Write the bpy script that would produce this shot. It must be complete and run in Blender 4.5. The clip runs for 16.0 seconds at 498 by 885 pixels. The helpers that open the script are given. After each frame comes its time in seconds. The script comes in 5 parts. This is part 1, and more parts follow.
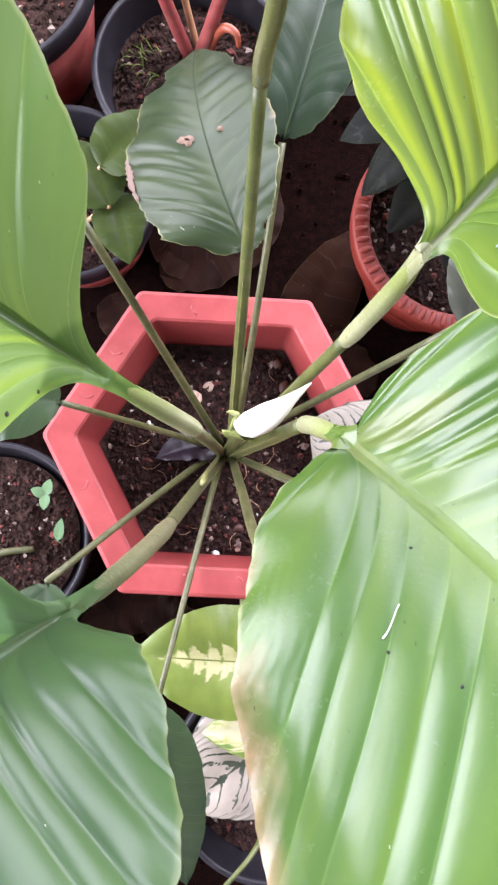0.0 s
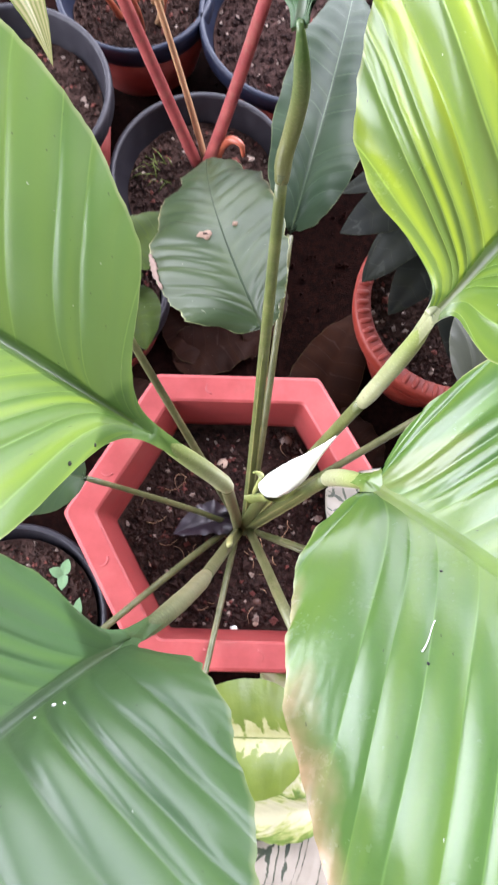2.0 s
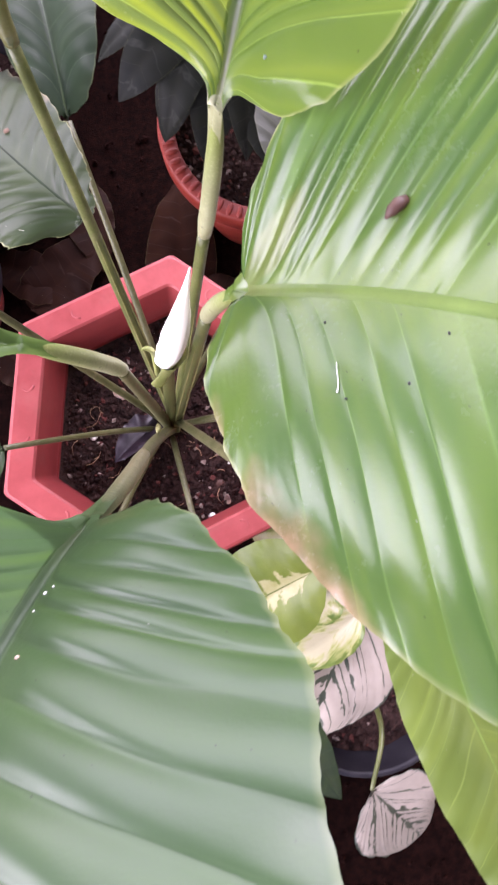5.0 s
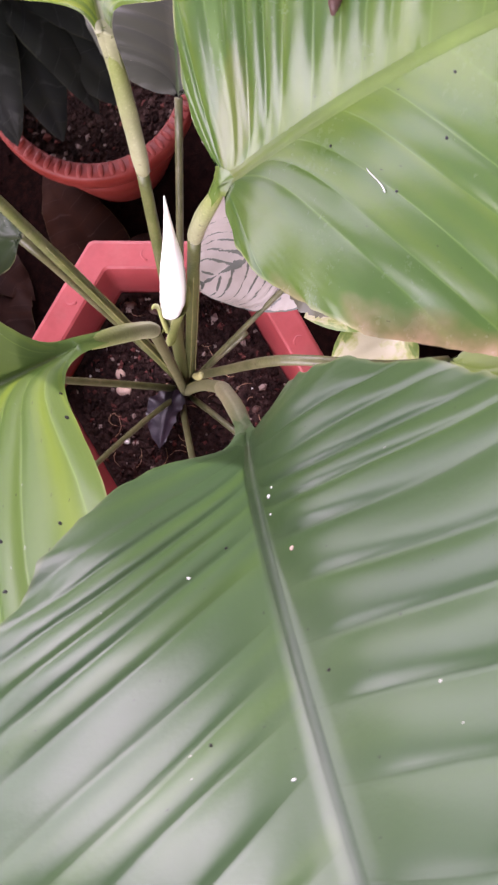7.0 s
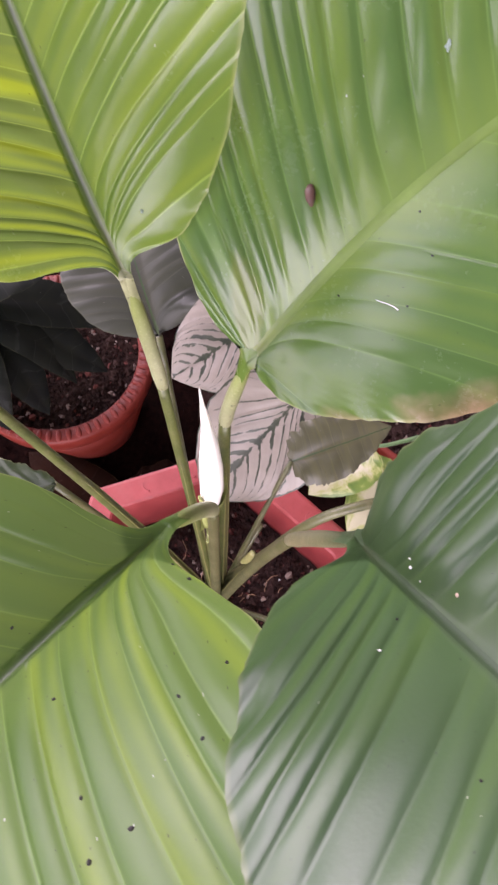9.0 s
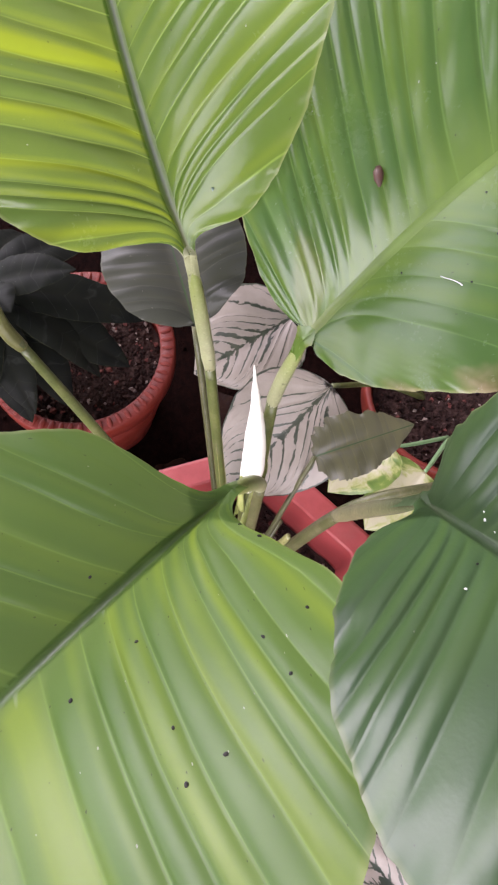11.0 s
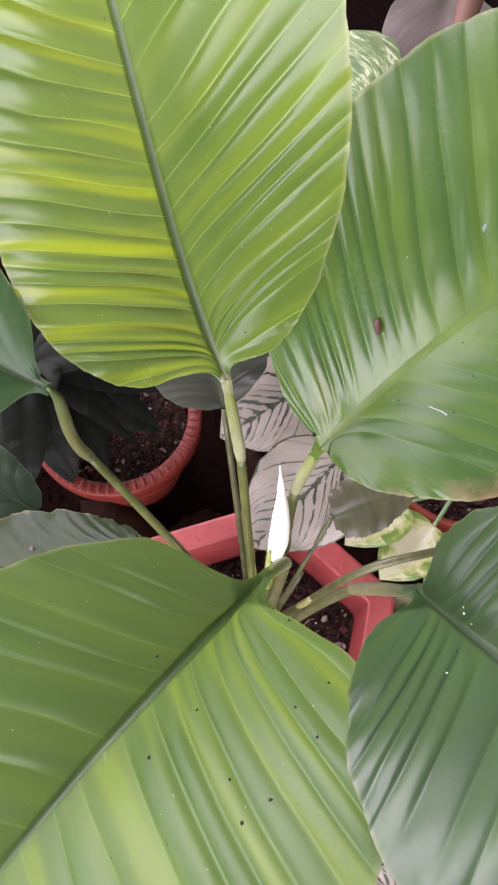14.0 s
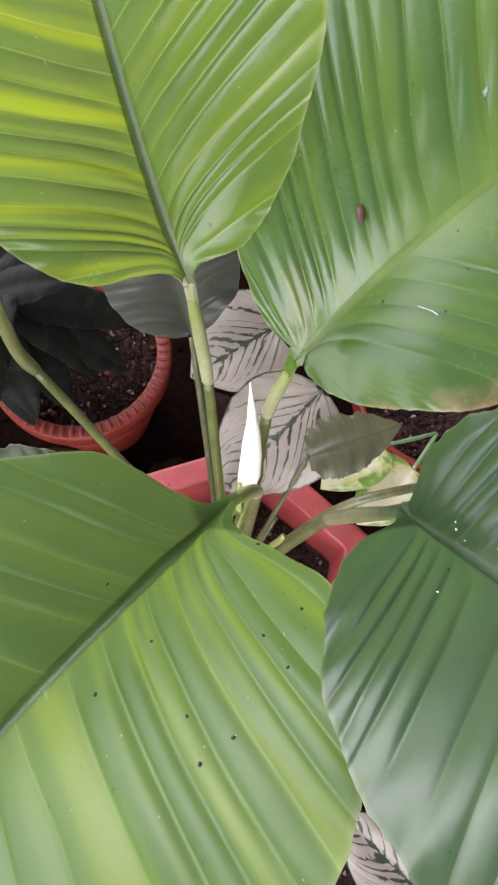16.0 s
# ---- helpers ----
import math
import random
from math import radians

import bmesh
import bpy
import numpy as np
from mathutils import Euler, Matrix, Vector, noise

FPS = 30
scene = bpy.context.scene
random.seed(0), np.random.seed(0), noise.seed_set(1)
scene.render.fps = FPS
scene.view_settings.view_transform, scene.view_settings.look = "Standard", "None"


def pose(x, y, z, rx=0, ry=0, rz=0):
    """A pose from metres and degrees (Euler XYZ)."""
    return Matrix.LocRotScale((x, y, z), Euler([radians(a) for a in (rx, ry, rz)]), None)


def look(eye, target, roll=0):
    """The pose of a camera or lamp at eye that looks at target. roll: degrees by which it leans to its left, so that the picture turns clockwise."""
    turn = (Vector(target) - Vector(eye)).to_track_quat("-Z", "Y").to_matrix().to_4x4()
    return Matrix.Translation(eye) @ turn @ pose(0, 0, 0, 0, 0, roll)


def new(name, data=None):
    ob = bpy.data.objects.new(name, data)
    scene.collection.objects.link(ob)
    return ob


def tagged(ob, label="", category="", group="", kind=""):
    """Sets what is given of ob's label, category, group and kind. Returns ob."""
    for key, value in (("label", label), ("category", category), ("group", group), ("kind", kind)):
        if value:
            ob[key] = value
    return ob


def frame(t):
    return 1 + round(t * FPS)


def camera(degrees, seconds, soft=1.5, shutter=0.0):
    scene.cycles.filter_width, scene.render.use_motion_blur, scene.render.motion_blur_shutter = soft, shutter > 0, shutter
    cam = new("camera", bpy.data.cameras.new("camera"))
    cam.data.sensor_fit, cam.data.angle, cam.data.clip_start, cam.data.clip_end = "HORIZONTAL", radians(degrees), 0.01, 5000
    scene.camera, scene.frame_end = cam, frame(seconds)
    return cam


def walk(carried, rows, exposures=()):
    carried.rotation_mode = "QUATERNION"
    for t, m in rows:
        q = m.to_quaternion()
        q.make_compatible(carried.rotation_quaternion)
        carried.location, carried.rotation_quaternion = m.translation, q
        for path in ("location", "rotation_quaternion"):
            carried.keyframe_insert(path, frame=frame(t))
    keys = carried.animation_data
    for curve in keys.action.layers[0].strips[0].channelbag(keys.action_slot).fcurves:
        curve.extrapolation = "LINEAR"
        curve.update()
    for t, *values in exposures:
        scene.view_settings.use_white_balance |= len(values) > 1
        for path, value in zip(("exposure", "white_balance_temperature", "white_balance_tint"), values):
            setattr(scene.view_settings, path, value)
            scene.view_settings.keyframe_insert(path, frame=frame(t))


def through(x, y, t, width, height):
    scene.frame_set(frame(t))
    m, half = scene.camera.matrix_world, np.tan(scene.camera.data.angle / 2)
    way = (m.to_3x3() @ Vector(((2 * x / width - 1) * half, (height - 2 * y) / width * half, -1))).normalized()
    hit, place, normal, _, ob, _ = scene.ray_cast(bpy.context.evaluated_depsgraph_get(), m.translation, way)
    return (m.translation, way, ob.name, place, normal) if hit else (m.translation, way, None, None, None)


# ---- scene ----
cam = camera(40.81, 16.0, 2.3, 0.5)
# seconds, place, turn
PATH = [
    (0, 0.0191, -0.0417, 0.6556, 4.89, -0.85, 3.02),
    (0.5, 0.0149, -0.0408, 0.6579, 5.29, -0.24, 3.37),
    (1, 0.0136, -0.0408, 0.6584, 5.76, -0.09, 3.52),
    (1.5, 0.0142, -0.0439, 0.6646, 8.78, -0.69, 1.52),
    (2, 0.0103, -0.0556, 0.6713, 12.43, -0.36, 1.48),
    (2.5, 0.0110, -0.0712, 0.6765, 16.75, 1.57, 1.24),
    (3, 0.0034, -0.0722, 0.6799, 16.48, 0.59, 1.56),
    (3.5, 0.0144, -0.0711, 0.6721, 10.78, -3.34, -8.86),
    (3.7, 0.0164, -0.0712, 0.6702, 9.80, -3.87, -12.30),
    (5.8, 0.0056, -0.0801, 0.6795, 1.17, -2.14, -38.75),
    (6, -0.0014, -0.0778, 0.6831, 0.27, -2.32, -43.04),
    (6.5, -0.0092, -0.0723, 0.6850, -0.21, -3.62, -52.71),
    (7, -0.0224, -0.0674, 0.6769, 0.94, -1.32, -60.08),
    (7.5, -0.0264, -0.0733, 0.6769, 2.36, -0.26, -69.69),
    (8, -0.0434, -0.0652, 0.6861, 9.37, 0.80, -75.13),
    (8.5, -0.0520, -0.0617, 0.6891, 16.19, 1.30, -77.32),
    (9, -0.0617, -0.0476, 0.6888, 20.51, 0.07, -77.77),
    (9.5, -0.0688, -0.0342, 0.6851, 22.73, 0.07, -77.96),
    (9.7, -0.0718, -0.0268, 0.6844, 22.74, -0.43, -77.60),
    (11.8, -0.0845, -0.0308, 0.7104, 19.99, -1.14, -76.55),
    (12, -0.0756, -0.0280, 0.7220, 18.55, -0.55, -77.11),
    (12.5, -0.0710, -0.0231, 0.7491, 23.37, 1.26, -76.01),
    (13, -0.0748, -0.0221, 0.7532, 23.49, 1.35, -76.61),
    (13.5, -0.0759, -0.0230, 0.7524, 23.66, 1.06, -76.82),
    (14, -0.0780, -0.0227, 0.7506, 24.04, 0.78, -77.00),
    (14.5, -0.0789, -0.0219, 0.7506, 24.33, 0.95, -77.06),
    (15, -0.0800, -0.0260, 0.7344, 21.49, -0.27, -77.65),
    (15.5, -0.0829, -0.0272, 0.7268, 21.16, -0.29, -77.55),
    (16, -0.0832, -0.0277, 0.7145, 20.89, -1.11, -77.66),
]
walk(cam, [(row[0], pose(*row[1:])) for row in PATH], [(0.0, 1.14, 5900, 23), (2.0, 1.14, 5850, 19), (3.7, 1.1, 5900, 20), (5.8, 0.75, 6080, 47), (7.0, 0.56, 6200, 44), (9.5, 0.33, 6280, 37), (12.0, 0.29, 6150, 27), (13.0, 0.26, 6200, 29), (14.5, 0.25, 6220, 27), (16.0, 0.23, 6150, 20)])

# ---------------------------------------------------------------- world and light
SUN_ELEV, SUN_AZ = 48.0, 45.0
world = bpy.data.worlds.new("sky")
scene.world = world
world.use_nodes = True
wn = world.node_tree
sky = wn.nodes.new("ShaderNodeTexSky")
sky.sky_type = "NISHITA"
sky.sun_disc = False
sky.sun_elevation, sky.sun_rotation = radians(SUN_ELEV), radians(90 - SUN_AZ)
wn.links.new(sky.outputs[0], wn.nodes["Background"].inputs[0])
wn.nodes["Background"].inputs[1].default_value = 0.1
sun = new("sun", bpy.data.lights.new("sun", "SUN"))
sun.data.energy, sun.data.angle, sun.data.color = 2.8, radians(40), (1.0, 0.965, 0.96)
sun_way = Vector((math.cos(radians(SUN_AZ)) * math.cos(radians(SUN_ELEV)), math.sin(radians(SUN_AZ)) * math.cos(radians(SUN_ELEV)), math.sin(radians(SUN_ELEV))))
sun.matrix_world = look(sun_way * 5, (0, 0, 0))
# added lamp for the sky's light, in a wide north opening that is unseen
north_fill = new("north_fill_lamp", bpy.data.lights.new("north_fill_lamp", "AREA"))
north_fill.data.shape, north_fill.data.size, north_fill.data.size_y = "RECTANGLE", 2.9, 1.9
north_fill.data.energy, north_fill.data.color = 58.0, (1.0, 0.985, 0.95)
north_fill.matrix_world = look((0.8, 1.42, 1.0), (0.8, 0.0, 1.0))

# a second added lamp, on the open west side, which is unseen too
west_fill = new("west_fill_lamp", bpy.data.lights.new("west_fill_lamp", "AREA"))
west_fill.data.shape, west_fill.data.size, west_fill.data.size_y = "RECTANGLE", 2.4, 1.4
west_fill.data.energy, west_fill.data.color = 70.0, (1.0, 0.985, 0.95)
west_fill.matrix_world = look((-1.4, 0.04, 0.76), (0.0, 0.04, 0.76))

# ---------------------------------------------------------------- materials


class Nodes:
    """A short hand for building one node material."""

    def __init__(self, name):
        self.mat = bpy.data.materials.new(name)
        self.mat.use_nodes = True
        self.tree = self.mat.node_tree
        self.bsdf = self.tree.nodes["Principled BSDF"]
        self.out = self.tree.nodes["Material Output"]

    def add(self, kind, **values):
        n = self.tree.nodes.new(kind)
        for key, v in values.items():
            n.inputs[key.replace("_", " ")].default_value = v
        return n

    def link(self, a, b):
        self.tree.links.new(a, b)

    def value(self, op, a, b=0.0, c=0.0):
        n = self.tree.nodes.new("ShaderNodeMath")
        n.operation = op
        for i, v in enumerate((a, b, c)):
            if isinstance(v, (int, float)):
                n.inputs[i].default_value = v
            else:
                self.link(v, n.inputs[i])
        return n.outputs[0]

    def ramp(self, fac, *stops):
        n = self.tree.nodes.new("ShaderNodeValToRGB")
        e = n.color_ramp.elements
        while len(e) < len(stops):
            e.new(0.5)
        for el, (p, col) in zip(e, stops):
            el.position = p
            el.color = (*col, 1) if len(col) == 3 else col
        self.link(fac, n.inputs[0])
        return n.outputs[0]

    def mix(self, fac, a, b, blend="MIX"):
        n = self.tree.nodes.new("ShaderNodeMix")
        n.data_type, n.blend_type = "RGBA", blend
        for i, v in ((0, fac), (6, a), (7, b)):
            if isinstance(v, (int, float)):
                n.inputs[i].default_value = v
            elif isinstance(v, tuple):
                n.inputs[i].default_value = (*v, 1)
            else:
                self.link(v, n.inputs[i])
        return n.outputs[2]

    def noise(self, scale, detail=4.0, rough=0.55, vec=None, dist=0.0):
        n = self.add("ShaderNodeTexNoise", Scale=scale, Detail=detail, Roughness=rough, Distortion=dist)
        self.link(vec if vec is not None else self.coord(), n.inputs["Vector"])
        return n.outputs[0]

    def coord(self):
        if not hasattr(self, "_co"):
            self._co = self.tree.nodes.new("ShaderNodeNewGeometry").outputs["Position"]
        return self._co

    def uv(self):
        n = self.tree.nodes.new("ShaderNodeUVMap")
        n.uv_map = "UVMap"
        s = self.tree.nodes.new("ShaderNodeSeparateXYZ")
        self.link(n.outputs[0], s.inputs[0])
        return n.outputs[0], s.outputs[0], s.outputs[1]

    def bump(self, height, strength=0.3, distance=0.001):
        n = self.add("ShaderNodeBump", Strength=strength, Distance=distance)
        self.link(height, n.inputs["Height"])
        self.link(n.outputs[0], self.bsdf.inputs["Normal"])
        return n.outputs[0]

    def base(self, colour, rough=0.5, spec=0.5):
        if isinstance(colour, tuple):
            self.bsdf.inputs["Base Color"].default_value = (*colour, 1)
        else:
            self.link(colour, self.bsdf.inputs["Base Color"])
        if isinstance(rough, float):
            self.bsdf.inputs["Roughness"].default_value = rough
        else:
            self.link(rough, self.bsdf.inputs["Roughness"])
        self.bsdf.inputs["Specular IOR Level"].default_value = spec
        return self.mat

    def see_through(self, colour, share):
        """Light that a leaf lets through."""
        t = self.tree.nodes.new("ShaderNodeBsdfTranslucent")
        if isinstance(colour, tuple):
            t.inputs[0].default_value = (*colour, 1)
        else:
            self.link(colour, t.inputs[0])
        m = self.tree.nodes.new("ShaderNodeMixShader")
        m.inputs[0].default_value = share
        self.link(self.bsdf.outputs[0], m.inputs[1])
        self.link(t.outputs[0], m.inputs[2])
        self.link(m.outputs[0], self.out.inputs[0])


def lily_material(name, dark, light, through, veins=15.0, rough=0.3, dry=None, share=0.3, line=0.3, streak=0.0, glow=0.15, spec=0.5, specks=0.3, lit_half=False, pale_edge=0.75):
    """Pleated leaf: u counts the side veins from base to tip, v is 0 at the midrib and 1 at the edge.
    dry: strength, from u, to u, and whether both sides have the dried margin."""
    k = Nodes(name)
    uvv, u, v = k.uv()
    big = k.noise(16.0, 3.0)
    fine = k.noise(900.0, 3.0)
    phase = k.value("MULTIPLY", u, veins)
    saw = k.value("FRACT", phase)
    tri_ = k.value("ABSOLUTE", k.value("SUBTRACT", saw, 0.5))          # 0.5 on a vein, 0 between
    vein = k.value("SMOOTH_MIN", 1.0, k.value("MULTIPLY", k.value("MAXIMUM", k.value("SUBTRACT", tri_, 0.463), 0.0), 27.0), 0.2)

    def stretched(a, b, detail):
        n = k.add("ShaderNodeTexNoise", Scale=1.0, Detail=detail, Roughness=0.55)
        m = k.add("ShaderNodeVectorMath")
        m.operation = "MULTIPLY"
        k.link(uvv, m.inputs[0])
        m.inputs[1].default_value = (a, b, 1.0)
        k.link(m.outputs[0], n.inputs["Vector"])
        return n.outputs[0]

    sub = stretched(veins * 4.0, 1.6, 3.0)
    band = stretched(veins * 1.15, 0.55, 1.0)
    side_ = k.tree.nodes.new("ShaderNodeAttribute")
    side_.attribute_name = "side"
    own = k.tree.nodes.new("ShaderNodeTexWhiteNoise")
    own.noise_dimensions = "1D"
    k.link(k.value("ADD", k.value("FLOOR", phase), k.value("MULTIPLY", side_.outputs["Fac"], 41.0)), own.inputs["W"])
    rise_ = k.value("MINIMUM", k.value("MULTIPLY", v, 3.0), 1.0)
    band = k.value("ADD", band, k.value("MULTIPLY", k.value("MULTIPLY", k.value("SUBTRACT", own.outputs["Value"], 0.5), rise_), 0.22))
    vein = k.value("MULTIPLY", vein, k.ramp(stretched(veins * 0.9, 3.0, 2.0), (0.3, (0.25, 0.25, 0.25)), (0.65, (1, 1, 1))))
    tone = k.value("ADD", k.value("MULTIPLY", big, 0.65), k.value("MULTIPLY", band, 0.35))
    tone = k.value("ADD", tone, k.value("MULTIPLY", k.value("SUBTRACT", sub, 0.5), 0.05))
    col = k.ramp(tone, (0.32, dark), (0.72, light))
    # yellow bands carry light shining through the blade, put into the colour
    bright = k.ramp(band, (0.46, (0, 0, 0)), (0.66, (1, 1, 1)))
    # one half of the blade keeps most of that painted light
    if lit_half:
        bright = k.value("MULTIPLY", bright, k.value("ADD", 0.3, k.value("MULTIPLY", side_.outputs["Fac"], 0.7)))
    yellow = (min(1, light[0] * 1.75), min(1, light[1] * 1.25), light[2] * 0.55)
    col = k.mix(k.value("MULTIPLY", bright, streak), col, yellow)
    pale = tuple(min(1.0, c * 1.9 + 0.04) for c in light)
    # negative line: crease shade put into the colour along the side veins
    col = k.mix(k.value("MULTIPLY", vein, abs(line)), col, pale if line > 0 else tuple(c * 0.55 for c in dark))
    mid = k.value("MAXIMUM", k.value("SUBTRACT", 1.0, k.value("MULTIPLY", v, 4.5)), 0.0)
    col = k.mix(k.value("MULTIPLY", mid, glow), col, (light[0] * 1.7, light[1] * 1.35, light[2]))
    # pale margin: part leaf colour, part bright edge highlight put into the colour
    edge = k.value("MAXIMUM", k.value("MULTIPLY", k.value("SUBTRACT", v, 0.978), 46.0), 0.0)
    edge = k.value("MULTIPLY", edge, k.ramp(k.noise(60.0, 3.0), (0.4, (0.4, 0.4, 0.4)), (0.7, (1, 1, 1))))
    col = k.mix(k.value("MULTIPLY", edge, pale_edge), col, (0.42, 0.42, 0.2))
    if dry:
        which = side_.outputs["Fac"] if not dry[3] else 1.0
        far = k.value("ADD", k.value("MULTIPLY", k.noise(45.0, 4.0, 0.55), 0.3), v)
        rise = k.value("MULTIPLY", k.value("SUBTRACT", u, dry[1]), 32.0)
        fall = k.value("MULTIPLY", k.value("SUBTRACT", dry[2], u), 9.0)
        along = k.value("MINIMUM", k.value("MAXIMUM", k.value("MINIMUM", rise, fall), 0.0), 1.0)
        far = k.value("ADD", far, k.value("MULTIPLY", k.value("SUBTRACT", along, 1.0), 0.25))
        mask = k.value("MINIMUM", k.value("MAXIMUM", k.value("MULTIPLY", k.value("SUBTRACT", far, dry[4]), 6.5), 0.0), 1.0)
        mask = k.value("MULTIPLY", k.value("MULTIPLY", mask, along), which)
        col = k.mix(k.value("MULTIPLY", mask, dry[0]), col, k.ramp(k.noise(90.0, 4.0, 0.6), (0.3, (0.2, 0.12, 0.06)), (0.5, (0.33, 0.215, 0.12)), (0.7, (0.43, 0.32, 0.21))))
        du = k.value("MULTIPLY", k.value("SUBTRACT", u, 0.0), 15.0)
        dv = k.value("MULTIPLY", k.value("SUBTRACT", v, 0.3), 4.2)
        near = k.value("SUBTRACT", 1.0, k.value("SQRT", k.value("ADD", k.value("MULTIPLY", du, du), k.value("MULTIPLY", dv, dv))))
        near = k.value("MAXIMUM", k.value("MULTIPLY", k.value("ADD", near, k.value("MULTIPLY", k.value("SUBTRACT", k.noise(90.0, 4.0), 0.5), 0.7)), 0.8), 0.0)
        other = k.value("SUBTRACT", 1.0, which) if not dry[3] else 0.0
        col = k.mix(k.value("MULTIPLY", k.value("MINIMUM", near, 0.2), other), col, (0.34, 0.3, 0.1))
    # specks of dust and dark dots
    vor = k.add("ShaderNodeTexVoronoi", Scale=1.0)
    vor.voronoi_dimensions = "2D"
    cells = k.add("ShaderNodeVectorMath")
    cells.operation = "MULTIPLY"
    k.link(uvv, cells.inputs[0])
    cells.inputs[1].default_value = (40.0, 14.0, 1.0)
    k.link(cells.outputs[0], vor.inputs["Vector"])
    sep = k.tree.nodes.new("ShaderNodeSeparateColor")
    k.link(vor.outputs["Color"], sep.inputs[0])
    spot = k.value("LESS_THAN", vor.outputs["Distance"], k.value("ADD", 0.014, k.value("MULTIPLY", sep.outputs[2], 0.038)))
    keep = k.value("LESS_THAN", sep.outputs[1], specks)
    whichc = k.ramp(sep.outputs[0], (0.84, (0.012, 0.012, 0.008)), (0.88, (0.45, 0.45, 0.36)))
    col = k.mix(k.value("MULTIPLY", spot, keep), col, whichc)
    # a dull film in patches breaks the gloss
    film = k.value("ADD", rough - 0.16, k.value("ADD", k.value("MULTIPLY", k.noise(40.0, 5.0, 0.65), 0.2), k.value("MULTIPLY", k.noise(420.0, 4.0, 0.65), 0.16)))
    k.base(col, film, spec)
    height = k.value("ADD", k.value("MULTIPLY", vein, -0.1), k.value("ADD", k.value("MULTIPLY", sub, 0.02), k.value("MULTIPLY", fine, 0.14)))
    height = k.value("ADD", height, k.value("MULTIPLY", k.noise(190.0, 3.0), 0.22))
    k.bump(height, 0.32, 0.0008)
    low = 0.75 - 0.6 * min(streak, 0.5)
    # blue added to the dim bands stands for a silvery sheen
    lit = k.mix(bright, (through[0] * low, through[1] * low, through[2] * low + 0.05), through)
    k.see_through(k.mix(k.value("MULTIPLY", vein, 0.35), lit, tuple(min(1, c * 1.3) for c in through)), share)
    return k.mat


def simple_leaf_material(name, dark, light, veins=9.0, rough=0.4, through=None, share=0.22, spec=0.4):
    return lily_material(name, dark, light, through or tuple(c * 1.6 for c in light), veins, rough, None, share, 0.25, 0.0, 0.1, spec, 0.12, False, 0.12)


